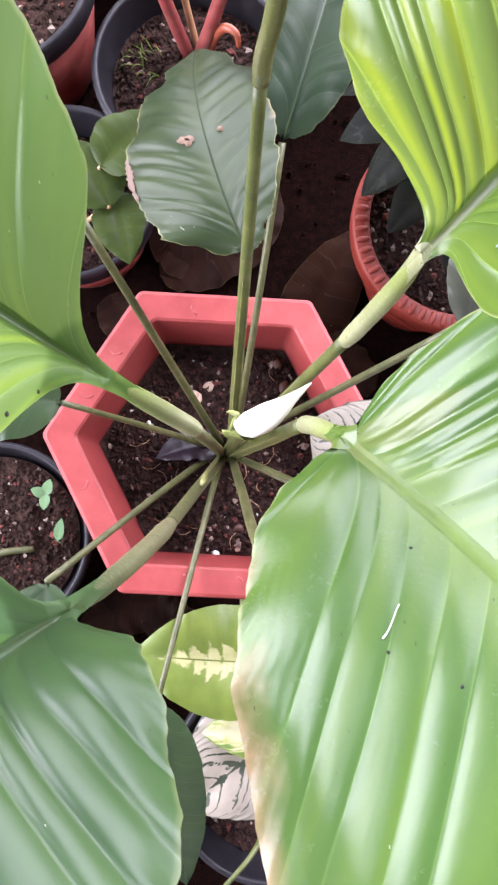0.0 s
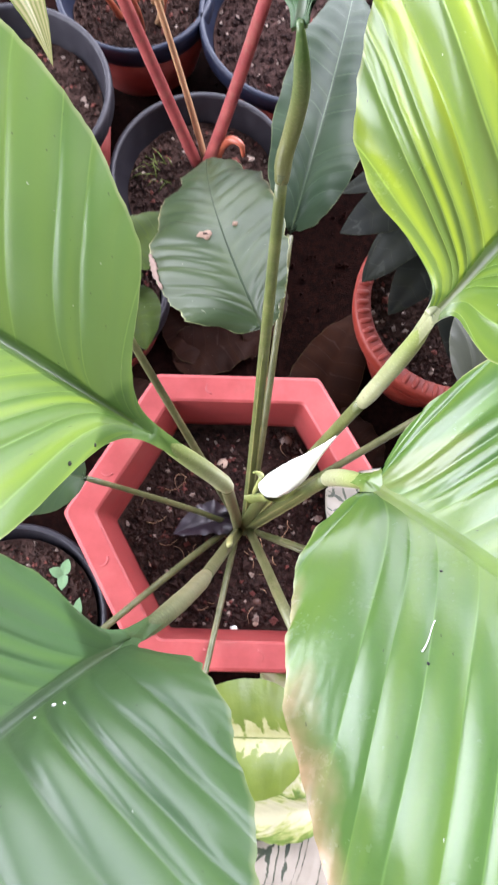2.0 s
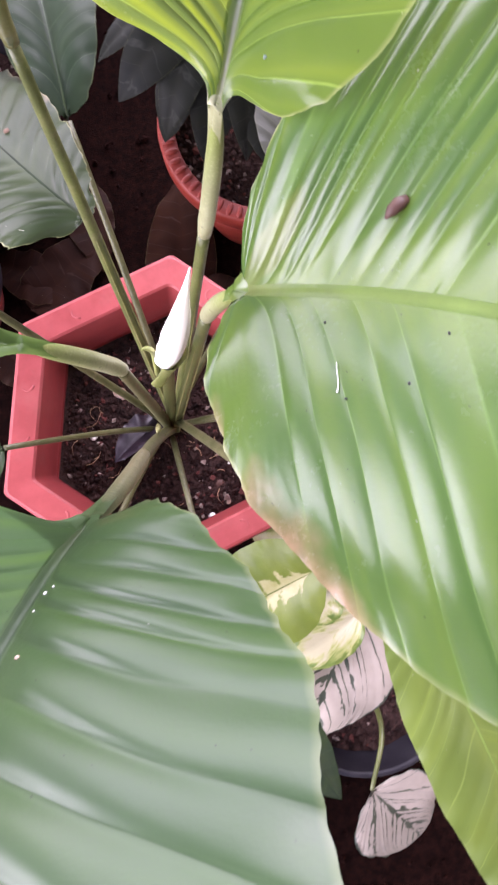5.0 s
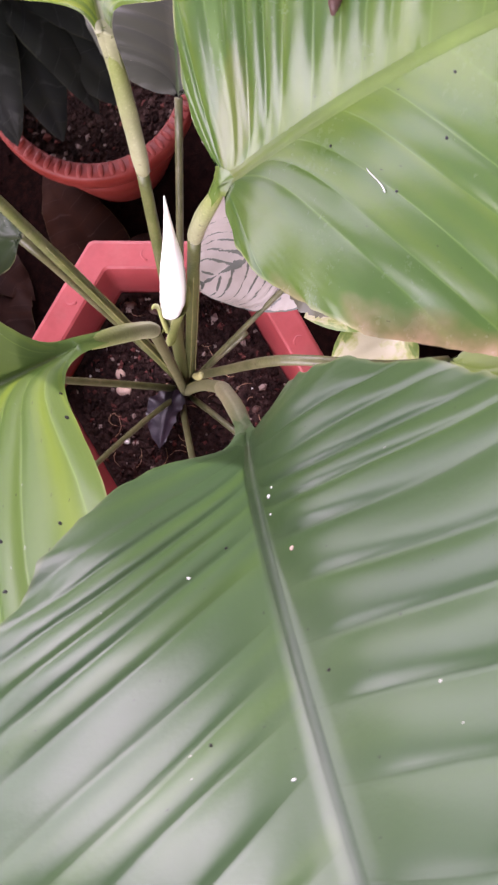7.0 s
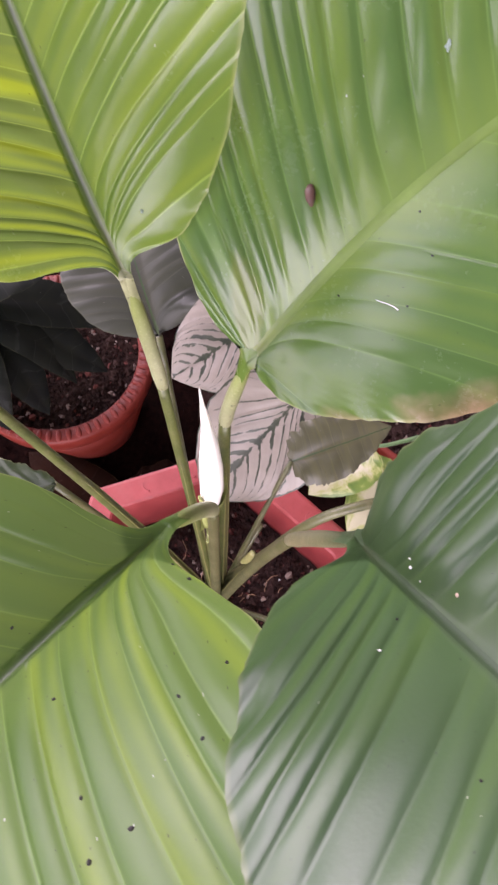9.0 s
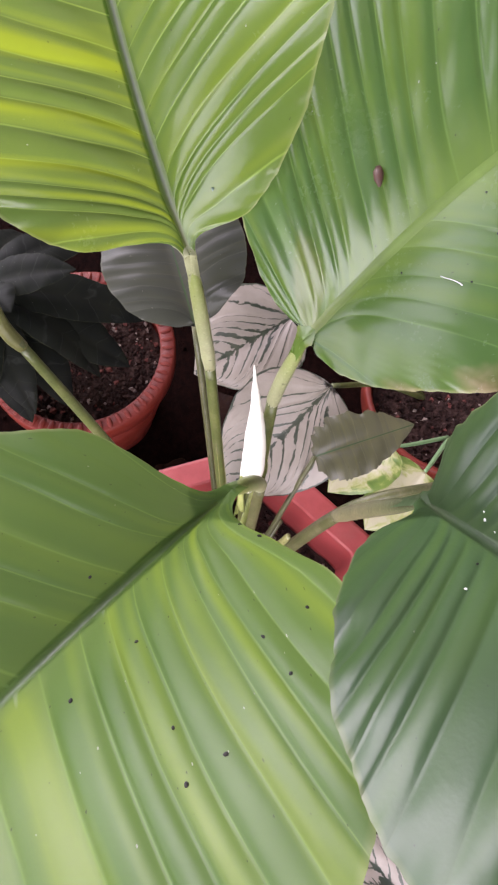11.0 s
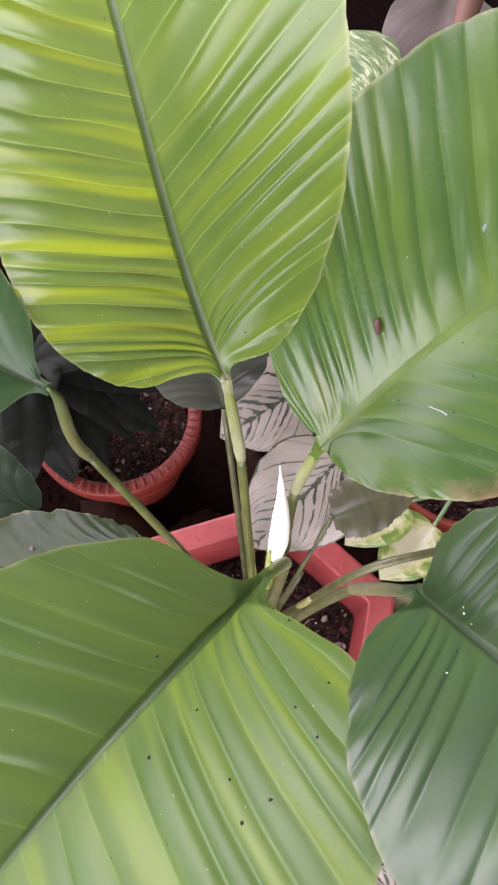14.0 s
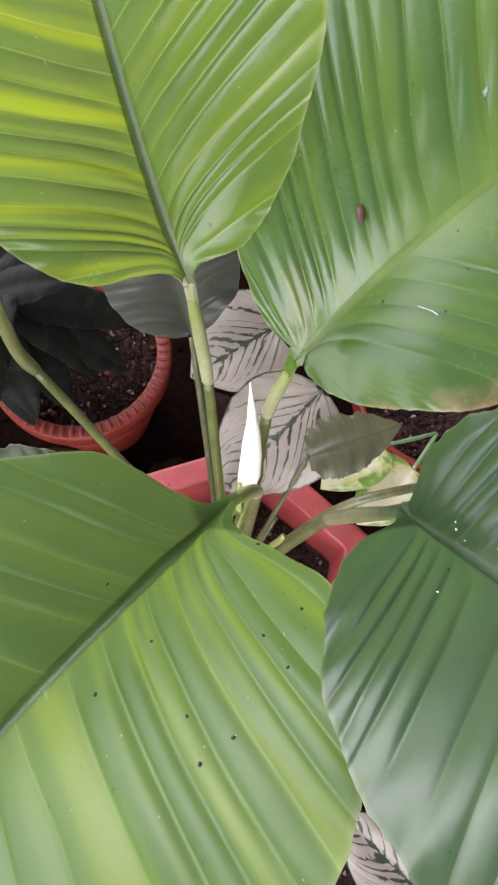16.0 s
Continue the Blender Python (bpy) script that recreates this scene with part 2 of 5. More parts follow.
def patterned_leaf_material(name, kind):
    k = Nodes(name)
    uvv, u, v = k.uv()
    wob = k.noise(90.0, 4.0, 0.6)
    wob0 = k.value("SUBTRACT", wob, 0.5)
    if kind == "silver":
        n1 = k.add("ShaderNodeTexNoise", Scale=1.0, Detail=4.0, Roughness=0.6)
        st = k.add("ShaderNodeVectorMath")
        st.operation = "MULTIPLY"
        k.link(uvv, st.inputs[0])
        st.inputs[1].default_value = (13.0, 5.0, 1.0)
        k.link(st.outputs[0], n1.inputs["Vector"])
        ph = k.value("FRACT", k.value("ADD", k.value("MULTIPLY", u, 8.0), k.value("MULTIPLY", wob0, 0.55)))
        wide = k.value("MINIMUM", k.value("MULTIPLY", k.value("SUBTRACT", n1.outputs[0], 0.375), 1.2), 0.15)
        wide = k.value("MULTIPLY", wide, k.value("SUBTRACT", 1.25, v))
        line = k.ramp(k.value("SUBTRACT", wide, k.value("ABSOLUTE", k.value("SUBTRACT", ph, 0.5))), (0.0, (0, 0, 0)), (0.03, (1, 1, 1)))
        spine = k.value("LESS_THAN", k.value("ADD", v, k.value("MULTIPLY", k.value("SUBTRACT", n1.outputs[0], 0.5), -0.35)), 0.035)
        rim = k.value("GREATER_THAN", k.value("ADD", v, k.value("MULTIPLY", wob0, 0.1)), 0.972)
        m = k.value("MINIMUM", k.value("ADD", k.value("ADD", line, spine), rim), 1.0)
        silver = k.ramp(k.noise(40.0), (0.3, (0.245, 0.21, 0.168)), (0.7, (0.345, 0.3, 0.245)))
        col = k.mix(m, silver, k.ramp(k.noise(55.0), (0.35, (0.02, 0.029, 0.019)), (0.7, (0.05, 0.06, 0.036))))
        k.base(col, 0.38)
        through, share = (0.3, 0.34, 0.2), 0.16
    elif kind == "cream":
        jag = k.value("ABSOLUTE", k.value("SUBTRACT", k.value("FRACT", k.value("ADD", k.value("ADD", k.value("MULTIPLY", u, 9.0), k.value("MULTIPLY", v, -1.4)), k.value("MULTIPLY", wob0, 1.0))), 0.5))
        ragged = k.value("SUBTRACT", k.noise(330.0, 4.0, 0.65), 0.5)
        lim = k.value("ADD", 0.14, k.value("ADD", k.value("MULTIPLY", jag, 0.6), k.value("ADD", k.value("MULTIPLY", wob0, 0.6), k.value("MULTIPLY", ragged, 0.3))))
        taper = k.ramp(u, (0.03, (0, 0, 0)), (0.2, (1, 1, 1)), (0.55, (0.75, 0.75, 0.75)), (0.92, (0, 0, 0)))
        m = k.ramp(k.value("SUBTRACT", k.value("MULTIPLY", lim, taper), v), (0.0, (0, 0, 0)), (0.07, (1, 1, 1)))
        col = k.mix(m, k.ramp(k.noise(50.0), (0.3, (0.092, 0.138, 0.018)), (0.7, (0.15, 0.2, 0.03))), k.ramp(k.noise(120.0), (0.3, (0.33, 0.325, 0.13)), (0.7, (0.42, 0.4, 0.2))))
        col = k.mix(k.value("LESS_THAN", v, 0.014), col, (0.1, 0.13, 0.025))
        k.base(col, 0.4)
        through, share = (0.4, 0.45, 0.1), 0.25
    elif kind == "pothos":
        n1 = k.add("ShaderNodeTexNoise", Scale=1.0, Detail=5.0, Roughness=0.6)
        st = k.add("ShaderNodeVectorMath")
        st.operation = "MULTIPLY"
        k.link(uvv, st.inputs[0])
        st.inputs[1].default_value = (5.0, 2.2, 1.0)
        k.link(st.outputs[0], n1.inputs["Vector"])
        off = k.value("ADD", k.value("MULTIPLY", n1.outputs[0], 1.0), k.value("MULTIPLY", wob0, 0.3))
        off = k.value("ADD", off, k.value("MULTIPLY", v, 0.3))
        col = k.ramp(off, (0.58, (0.45, 0.42, 0.27)), (0.68, (0.33, 0.35, 0.12)), (0.76, (0.13, 0.2, 0.035)), (0.9, (0.07, 0.14, 0.028)))
        k.base(col, 0.36)
        through, share = (0.5, 0.5, 0.2), 0.22
    elif kind == "marbled":
        n1 = k.add("ShaderNodeTexNoise", Scale=1.0, Detail=6.0, Roughness=0.7, Distortion=0.6)
        st = k.add("ShaderNodeVectorMath")
        st.operation = "MULTIPLY"
        k.link(uvv, st.inputs[0])
        st.inputs[1].default_value = (26.0, 4.0, 1.0)
        k.link(st.outputs[0], n1.inputs["Vector"])
        col = k.ramp(n1.outputs[0], (0.44, (0.1, 0.17, 0.06)), (0.53, (0.2, 0.28, 0.1)), (0.6, (0.62, 0.66, 0.42)))
        k.base(col, 0.42)
        through, share = (0.3, 0.36, 0.12), 0.18
    else:  # striped straps
        ph = k.value("ADD", k.value("MULTIPLY", v, 3.2), k.value("MULTIPLY", k.noise(25.0), 0.9))
        col = k.ramp(k.value("FRACT", ph), (0.3, (0.3, 0.27, 0.12)), (0.42, (0.1, 0.13, 0.028)), (0.75, (0.15, 0.17, 0.04)), (0.95, (0.3, 0.27, 0.12)))
        k.base(col, 0.45)
        through, share = (0.4, 0.4, 0.1), 0.2
    k.bump(k.value("ADD", k.noise(400.0, 3.0), k.value("MULTIPLY", wob, 0.6)), 0.25, 0.0008)
    k.see_through(through, share)
    return k.mat


def plastic_material(name, colour, rough, wear, scale=60.0, dust=(0.3, 0.22, 0.16), spec=0.45):
    k = Nodes(name)
    n = k.noise(scale, 5.0, 0.6)
    fine = k.noise(900.0, 3.0)
    worn = tuple(min(1, c * 1.3 + 0.008) for c in colour)
    col = k.mix(k.ramp(n, (0.35, (0, 0, 0)), (0.75, (1, 1, 1))), colour, worn)
    dirt = k.ramp(k.noise(28.0, 6.0, 0.7), (0.52, (0, 0, 0)), (0.78, (1, 1, 1)))
    col = k.mix(k.value("MULTIPLY", dirt, wear), col, dust)
    k.base(col, k.value("ADD", rough, k.value("MULTIPLY", n, 0.2)), spec)
    k.bump(k.value("ADD", k.value("MULTIPLY", fine, 0.4), n), 0.2, 0.0006)
    return k.mat


def soil_material(name, dark, light, gloss=0.1):
    k = Nodes(name)
    n = k.noise(160.0, 8.0, 0.7)
    isl = k.tree.nodes.new("ShaderNodeNewGeometry").outputs["Random Per Island"]
    col = k.ramp(k.value("ADD", k.value("MULTIPLY", n, 0.85), k.value("MULTIPLY", isl, 0.12)), (0.35, dark), (0.62, light), (0.85, tuple(c * 2.2 for c in light)))
    grit = k.tree.nodes.new("ShaderNodeAttribute")
    grit.attribute_name = "grit"
    col = k.mix(k.value("GREATER_THAN", grit.outputs["Fac"], 0.9), col, tuple(c * 1.8 for c in (light[0] * 1.2, light[1] * 0.75, light[2] * 0.75)))
    col = k.mix(k.value("GREATER_THAN", grit.outputs["Fac"], 0.962), col, (0.3, 0.23, 0.19))
    k.base(col, 0.85, gloss)
    k.bump(k.noise(500.0, 6.0, 0.75), 0.9, 0.002)
    return k.mat


def stem_material(name, dark, light, spots=0.5, rough=0.42, flecks=0.5, end=None):
    """Stalk skin; end is the colour that a leaf joint takes where it runs into the blade."""
    k = Nodes(name)
    n = k.noise(55.0, 4.0)
    col = k.ramp(n, (0.3, dark), (0.7, light))
    if end:
        far = k.tree.nodes.new("ShaderNodeAttribute")
        far.attribute_name = "along"
        col = k.mix(k.ramp(far.outputs["Fac"], (0.3, (0, 0, 0)), (0.85, (1, 1, 1))), col, end)
    fl = k.ramp(k.noise(1100.0, 2.0), (0.58, (0, 0, 0)), (0.66, (1, 1, 1)))
    col = k.mix(k.value("MULTIPLY", fl, spots), col, tuple(min(1, c * 1.7 + 0.05) for c in light))
    col = k.mix(k.value("MULTIPLY", k.ramp(k.noise(420.0, 2.0), (0.68, (0, 0, 0)), (0.71, (1, 1, 1))), flecks), col, (0.03, 0.02, 0.01))
    scurf = k.ramp(k.noise(120.0, 5.0, 0.7), (0.5, (0, 0, 0)), (0.68, (1, 1, 1)))
    col = k.mix(k.value("MULTIPLY", scurf, flecks * 0.45), col, (0.2, 0.17, 0.1))
    k.base(col, rough)
    k.bump(k.noise(700.0, 3.0), 0.25, 0.0006)
    return k.mat


def rib_material(name, middle, margin, share=0.12, joint=(0.155, 0.17, 0.052), spec=0.32, rough=0.34, through=None):
    """Midrib that fades into the blade towards its two margins."""
    k = Nodes(name)
    _, x, y = k.uv()
    fade = k.ramp(k.value("ADD", x, k.value("MULTIPLY", k.value("SUBTRACT", k.noise(220.0, 3.0), 0.5), 0.35)), (0.05, (0, 0, 0)), (0.8, (1, 1, 1)))
    foot = k.ramp(y, (0.0, (1, 1, 1)), (0.14, (0, 0, 0)))
    tone = k.ramp(k.noise(60.0, 4.0), (0.3, (0.75, 0.75, 0.75)), (0.7, (1.15, 1.15, 1.15)))
    col = k.mix(1.0, k.mix(foot, k.mix(fade, middle, margin), joint), tone, "MULTIPLY")
    k.base(col, k.value("ADD", rough, k.value("MULTIPLY", k.noise(300.0, 3.0), 0.16)), spec)
    k.bump(k.noise(700.0, 3.0), 0.2, 0.0005)
    lit = k.mix(1.0, col, (1.6, 1.6, 1.2), "MULTIPLY")
    k.see_through(k.mix(fade, lit, through) if through else lit, share)
    return k.mat


M_MIDRIB = rib_material("midrib", (0.15, 0.23, 0.04), (0.108, 0.185, 0.03), 0.27, (0.17, 0.215, 0.042), 0.5, 0.26, (0.36, 0.45, 0.035))
M_MIDRIB_DARK = rib_material("midrib_dark", (0.036, 0.067, 0.025), (0.041, 0.078, 0.027), 0.17, (0.052, 0.072, 0.029), 0.5, 0.34)
# darker copy of the dark midrib, its shade put into the colour
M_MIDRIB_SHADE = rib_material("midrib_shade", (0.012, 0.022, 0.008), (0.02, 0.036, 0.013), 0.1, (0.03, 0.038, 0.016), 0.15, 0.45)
M_MIDRIB_GREY = rib_material("midrib_grey", (0.1, 0.13, 0.06), (0.095, 0.17, 0.02), 0.33, (0.13, 0.15, 0.04), 0.5, 0.28, (0.34, 0.42, 0.025))
M_MIDRIB_OLIVE = rib_material("midrib_olive", (0.082, 0.135, 0.036), (0.088, 0.165, 0.028), 0.32, (0.1, 0.15, 0.03), 0.45, 0.3, (0.3, 0.43, 0.045))
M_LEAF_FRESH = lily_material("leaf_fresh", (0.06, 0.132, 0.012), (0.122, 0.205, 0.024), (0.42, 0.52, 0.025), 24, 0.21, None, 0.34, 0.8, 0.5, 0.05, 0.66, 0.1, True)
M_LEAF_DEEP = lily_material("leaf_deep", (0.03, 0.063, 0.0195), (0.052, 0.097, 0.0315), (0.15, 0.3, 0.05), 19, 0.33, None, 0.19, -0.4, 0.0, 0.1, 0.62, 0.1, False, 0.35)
M_LEAF_NORTH = lily_material("leaf_north", (0.022, 0.058, 0.014), (0.044, 0.094, 0.026), (0.12, 0.22, 0.04), 15, 0.38, None, 0.14, -0.3, 0.0, 0.1, 0.3, 0.15)
M_LEAF_DRY = lily_material("leaf_dry_margin", (0.046, 0.107, 0.018), (0.09, 0.17, 0.032), (0.34, 0.46, 0.03), 20, 0.22, (1.0, -0.06, 0.14, False, 1.02), 0.25, 0.4, 0.15, 0.5, 0.68, 0.1)
M_LEAF_MID = lily_material("leaf_mid", (0.06, 0.129, 0.02), (0.112, 0.2, 0.038), (0.37, 0.52, 0.05), 17, 0.39, None, 0.32, 0.35, 0.38, 0.1, 0.48, 0.3, True)
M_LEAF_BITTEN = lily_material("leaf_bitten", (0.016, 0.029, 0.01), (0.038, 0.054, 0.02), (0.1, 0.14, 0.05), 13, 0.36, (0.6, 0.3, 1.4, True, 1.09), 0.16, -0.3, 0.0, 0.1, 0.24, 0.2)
# lily green darkened: shade over the lower leaves is put into the colour
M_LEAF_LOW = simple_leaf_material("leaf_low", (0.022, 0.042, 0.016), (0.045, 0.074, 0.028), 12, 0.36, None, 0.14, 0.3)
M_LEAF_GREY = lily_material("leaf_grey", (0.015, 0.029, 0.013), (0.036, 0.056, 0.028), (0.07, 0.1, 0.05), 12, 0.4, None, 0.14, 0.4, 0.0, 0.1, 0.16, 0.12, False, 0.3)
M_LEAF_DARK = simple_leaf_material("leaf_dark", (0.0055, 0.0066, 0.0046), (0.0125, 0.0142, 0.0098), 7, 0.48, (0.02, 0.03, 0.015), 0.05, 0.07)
M_LEAF_ASH = simple_leaf_material("leaf_ash", (0.06, 0.06, 0.03), (0.11, 0.106, 0.056), 9, 0.3, (0.22, 0.2, 0.08), 0.3, 0.5)
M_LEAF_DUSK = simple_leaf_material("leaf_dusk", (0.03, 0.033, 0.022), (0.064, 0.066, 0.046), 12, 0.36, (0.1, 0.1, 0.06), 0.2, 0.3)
M_LEAF_TAUPE = simple_leaf_material("leaf_taupe", (0.11, 0.088, 0.076), (0.17, 0.138, 0.12), 8, 0.4, (0.2, 0.16, 0.12), 0.15, 0.3)
M_LEAF_OLIVE = simple_leaf_material("leaf_olive", (0.02, 0.034, 0.005), (0.042, 0.062, 0.01), 6, 0.42, None, 0.2, 0.15)
M_LEAF_YELLOW = simple_leaf_material("leaf_yellow", (0.075, 0.115, 0.015), (0.125, 0.175, 0.026), 14, 0.4, (0.3, 0.38, 0.04), 0.25)
M_SEEDLING = simple_leaf_material("leaf_seedling", (0.13, 0.25, 0.11), (0.22, 0.36, 0.18), 4)
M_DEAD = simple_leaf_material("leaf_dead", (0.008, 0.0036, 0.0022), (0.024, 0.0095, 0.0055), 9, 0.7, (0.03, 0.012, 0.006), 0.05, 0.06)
M_DEAD_PINK = simple_leaf_material("leaf_dead_pink", (0.11, 0.05, 0.034), (0.18, 0.09, 0.062), 6, 0.6)
M_DEAD_PALE = simple_leaf_material("leaf_dead_pale", (0.1, 0.062, 0.048), (0.17, 0.115, 0.092), 6, 0.6)
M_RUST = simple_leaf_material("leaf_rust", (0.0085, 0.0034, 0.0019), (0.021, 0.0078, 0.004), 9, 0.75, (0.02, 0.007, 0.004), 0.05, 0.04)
M_SHRIVELLED = simple_leaf_material("leaf_shrivelled", (0.010, 0.006, 0.009), (0.026, 0.017, 0.024), 6, 0.35, (0.03, 0.015, 0.03), 0.06, 0.4)
M_BRACT = stem_material("bract", (0.2, 0.26, 0.05), (0.36, 0.38, 0.13), 0.15, 0.45, 0.4)
M_SILVER = patterned_leaf_material("leaf_silver_striped", "silver")
M_CREAM = patterned_leaf_material("leaf_cream_centre", "cream")
M_POTHOS = patterned_leaf_material("leaf_variegated", "pothos")
M_MARBLED = patterned_leaf_material("leaf_marbled", "marbled")
M_STRAP = patterned_leaf_material("leaf_strap", "strap")
M_PETIOLE = stem_material("petiole", (0.05, 0.066, 0.015), (0.1, 0.115, 0.028), 0.2, 0.42, 0.6)
M_KNEE = stem_material("petiole_knee", (0.22, 0.235, 0.11), (0.32, 0.325, 0.18), 0.15, 0.36, 0.5, (0.18, 0.22, 0.05))
M_OLD_KNEE = stem_material("petiole_knee_old", (0.11, 0.105, 0.05), (0.19, 0.175, 0.085), 0.2, 0.4, 0.9, (0.07, 0.088, 0.036))
M_OLD_PETIOLE = stem_material("petiole_old", (0.045, 0.052, 0.015), (0.095, 0.095, 0.034), 0.25, 0.42, 0.8)
M_KNEE_OLIVE = stem_material("petiole_knee_olive", (0.1, 0.105, 0.03), (0.17, 0.165, 0.055), 0.15, 0.38, 0.5, (0.06, 0.1, 0.026))
M_SHEATH = stem_material("petiole_sheath", (0.13, 0.135, 0.035), (0.22, 0.21, 0.075), 0.2, 0.45, 0.8)
M_RED_STEM = stem_material("red_stem", (0.17, 0.03, 0.03), (0.28, 0.062, 0.055), 0.15)
M_RUST_STEM = stem_material("rust_stem", (0.22, 0.04, 0.018), (0.33, 0.085, 0.04), 0.15)
M_TAN_STEM = stem_material("tan_stem", (0.3, 0.16, 0.08), (0.42, 0.25, 0.13), 0.3)
M_SPATHE = stem_material("spathe_white", (0.86, 0.83, 0.70), (0.92, 0.9, 0.80), 0.0, 0.5, 0.0, (0.9, 0.88, 0.76))
M_PINK_POT = plastic_material("pot_coral", (0.26, 0.039, 0.036), 0.4, 0.12)
M_TERRACOTTA = plastic_material("pot_terracotta", (0.125, 0.015, 0.0075), 0.4, 0.05, spec=0.28)
M_BLACK_POT = plastic_material("pot_black", (0.0105, 0.0092, 0.0125), 0.38, 0.08, 60, (0.08, 0.066, 0.068), 0.3)
M_BLUE_POT = plastic_material("pot_blue_black", (0.006, 0.009, 0.022), 0.36, 0.08, 60, (0.08, 0.066, 0.068), 0.3)
M_RED_BODY = plastic_material("pot_red_body", (0.15, 0.022, 0.016), 0.55, 0.3)
M_SOIL = soil_material("soil", (0.01, 0.0055, 0.005), (0.06, 0.032, 0.026))
M_SOIL_BROWN = soil_material("soil_brown", (0.012, 0.0065, 0.005), (0.065, 0.036, 0.028))
# near-black earth: the shade between the pots is put into its colour
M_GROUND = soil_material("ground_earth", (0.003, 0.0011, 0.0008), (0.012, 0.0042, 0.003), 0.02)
M_PEBBLE = plastic_material("pebble", (0.5, 0.36, 0.27), 0.6, 0.2, 200)
M_SCAR = plastic_material("dry_scar", (0.13, 0.08, 0.052), 0.7, 0.2, 200)
M_GREY_SPOT = plastic_material("grey_spot", (0.19, 0.25, 0.2), 0.5, 0.1, 300)
M_WHITE_BIT = plastic_material("perlite", (0.7, 0.68, 0.62), 0.7, 0.1, 300)
M_HUSK = plastic_material("husk", (0.06, 0.024, 0.014), 0.4, 0.1, 300)

M_PLASTER = plastic_material("plaster", (0.5, 0.46, 0.4), 0.8, 0.3, 3.0)

# ---------------------------------------------------------------- building blocks


def mesh_object(name, bm, material, smooth=True):
    me = bpy.data.meshes.new(name)
    bm.normal_update()
    bm.to_mesh(me)
    bm.free()
    me.materials.append(material)
    if smooth:
        me.polygons.foreach_set("use_smooth", [True] * len(me.polygons))
    return new(name, me)


def part(name, bm, material, parent, label="", smooth=True):
    ob = mesh_object(name, bm, material, smooth)
    ob.parent = parent
    if parent is not None:
        ob.matrix_parent_inverse = parent.matrix_world.inverted()
    if label:
        tagged(ob, label)
    return ob


def empty(name, place, label, category, group="", kind=""):
    ob = new(name)
    ob.empty_display_size = 0.02
    ob.matrix_world = Matrix.Translation(place)
    return tagged(ob, label, category, group, kind)


def bez(c, s):
    a, b, d, e = c
    r = 1 - s
    return a * (r * r * r) + b * (3 * s * r * r) + d * (3 * s * s * r) + e * (s * s * s)


def curve_points(ctrl, n):
    ctrl = [Vector(p) for p in ctrl]
    if len(ctrl) == 4:
        return [bez(ctrl, i / (n - 1)) for i in range(n)]
    out = []                                             # Catmull-Rom through the points
    q = [ctrl[0] * 2 - ctrl[1]] + ctrl + [ctrl[-1] * 2 - ctrl[-2]]
    seg = len(ctrl) - 1
    for i in range(n):
        f = i / (n - 1) * seg
        j = min(int(f), seg - 1)
        t = f - j
        p0, p1, p2, p3 = q[j:j + 4]
        out.append(0.5 * (2 * p1 + (p2 - p0) * t + (2 * p0 - 5 * p1 + 4 * p2 - p3) * t * t + (3 * p1 - p0 - 3 * p2 + p3) * t ** 3))
    return out


def tube(pts, radii, sides=10, flat=1.0, groove=0.0, bm=None):
    """A tapered tube along pts; groove sinks a channel along its upper side."""
    bm = bm or bmesh.new()
    far = bm.verts.layers.float.get("along") or bm.verts.layers.float.new("along")
    pts = [Vector(p) for p in pts]
    rings = []
    side = None
    for i, p in enumerate(pts):
        t = (pts[min(i + 1, len(pts) - 1)] - pts[max(i - 1, 0)]).normalized()
        if side is None:
            side = t.orthogonal().normalized() if abs(t.z) > 0.95 else t.cross(Vector((0, 0, 1))).normalized()
        side = (side - t * side.dot(t)).normalized()
        up = side.cross(t).normalized()
        r = radii[0] + (radii[-1] - radii[0]) * i / (len(pts) - 1) if len(radii) == 2 else radii[i]
        ring = []
        for k in range(sides):
            a = 2 * math.pi * k / sides
            rr = r * (1 - groove * max(0.0, math.cos(a - math.pi / 2)) ** 6)
            ring.append(bm.verts.new(p + side * (math.cos(a) * rr) + up * (math.sin(a) * rr * flat)))
            ring[-1][far] = i / (len(pts) - 1)
        rings.append(ring)
    for a, b in zip(rings, rings[1:]):
        for k in range(sides):
            bm.faces.new((a[k], a[(k + 1) % sides], b[(k + 1) % sides], b[k]))
    bm.faces.new(rings[0][::-1])
    bm.faces.new(rings[-1])
    return bm


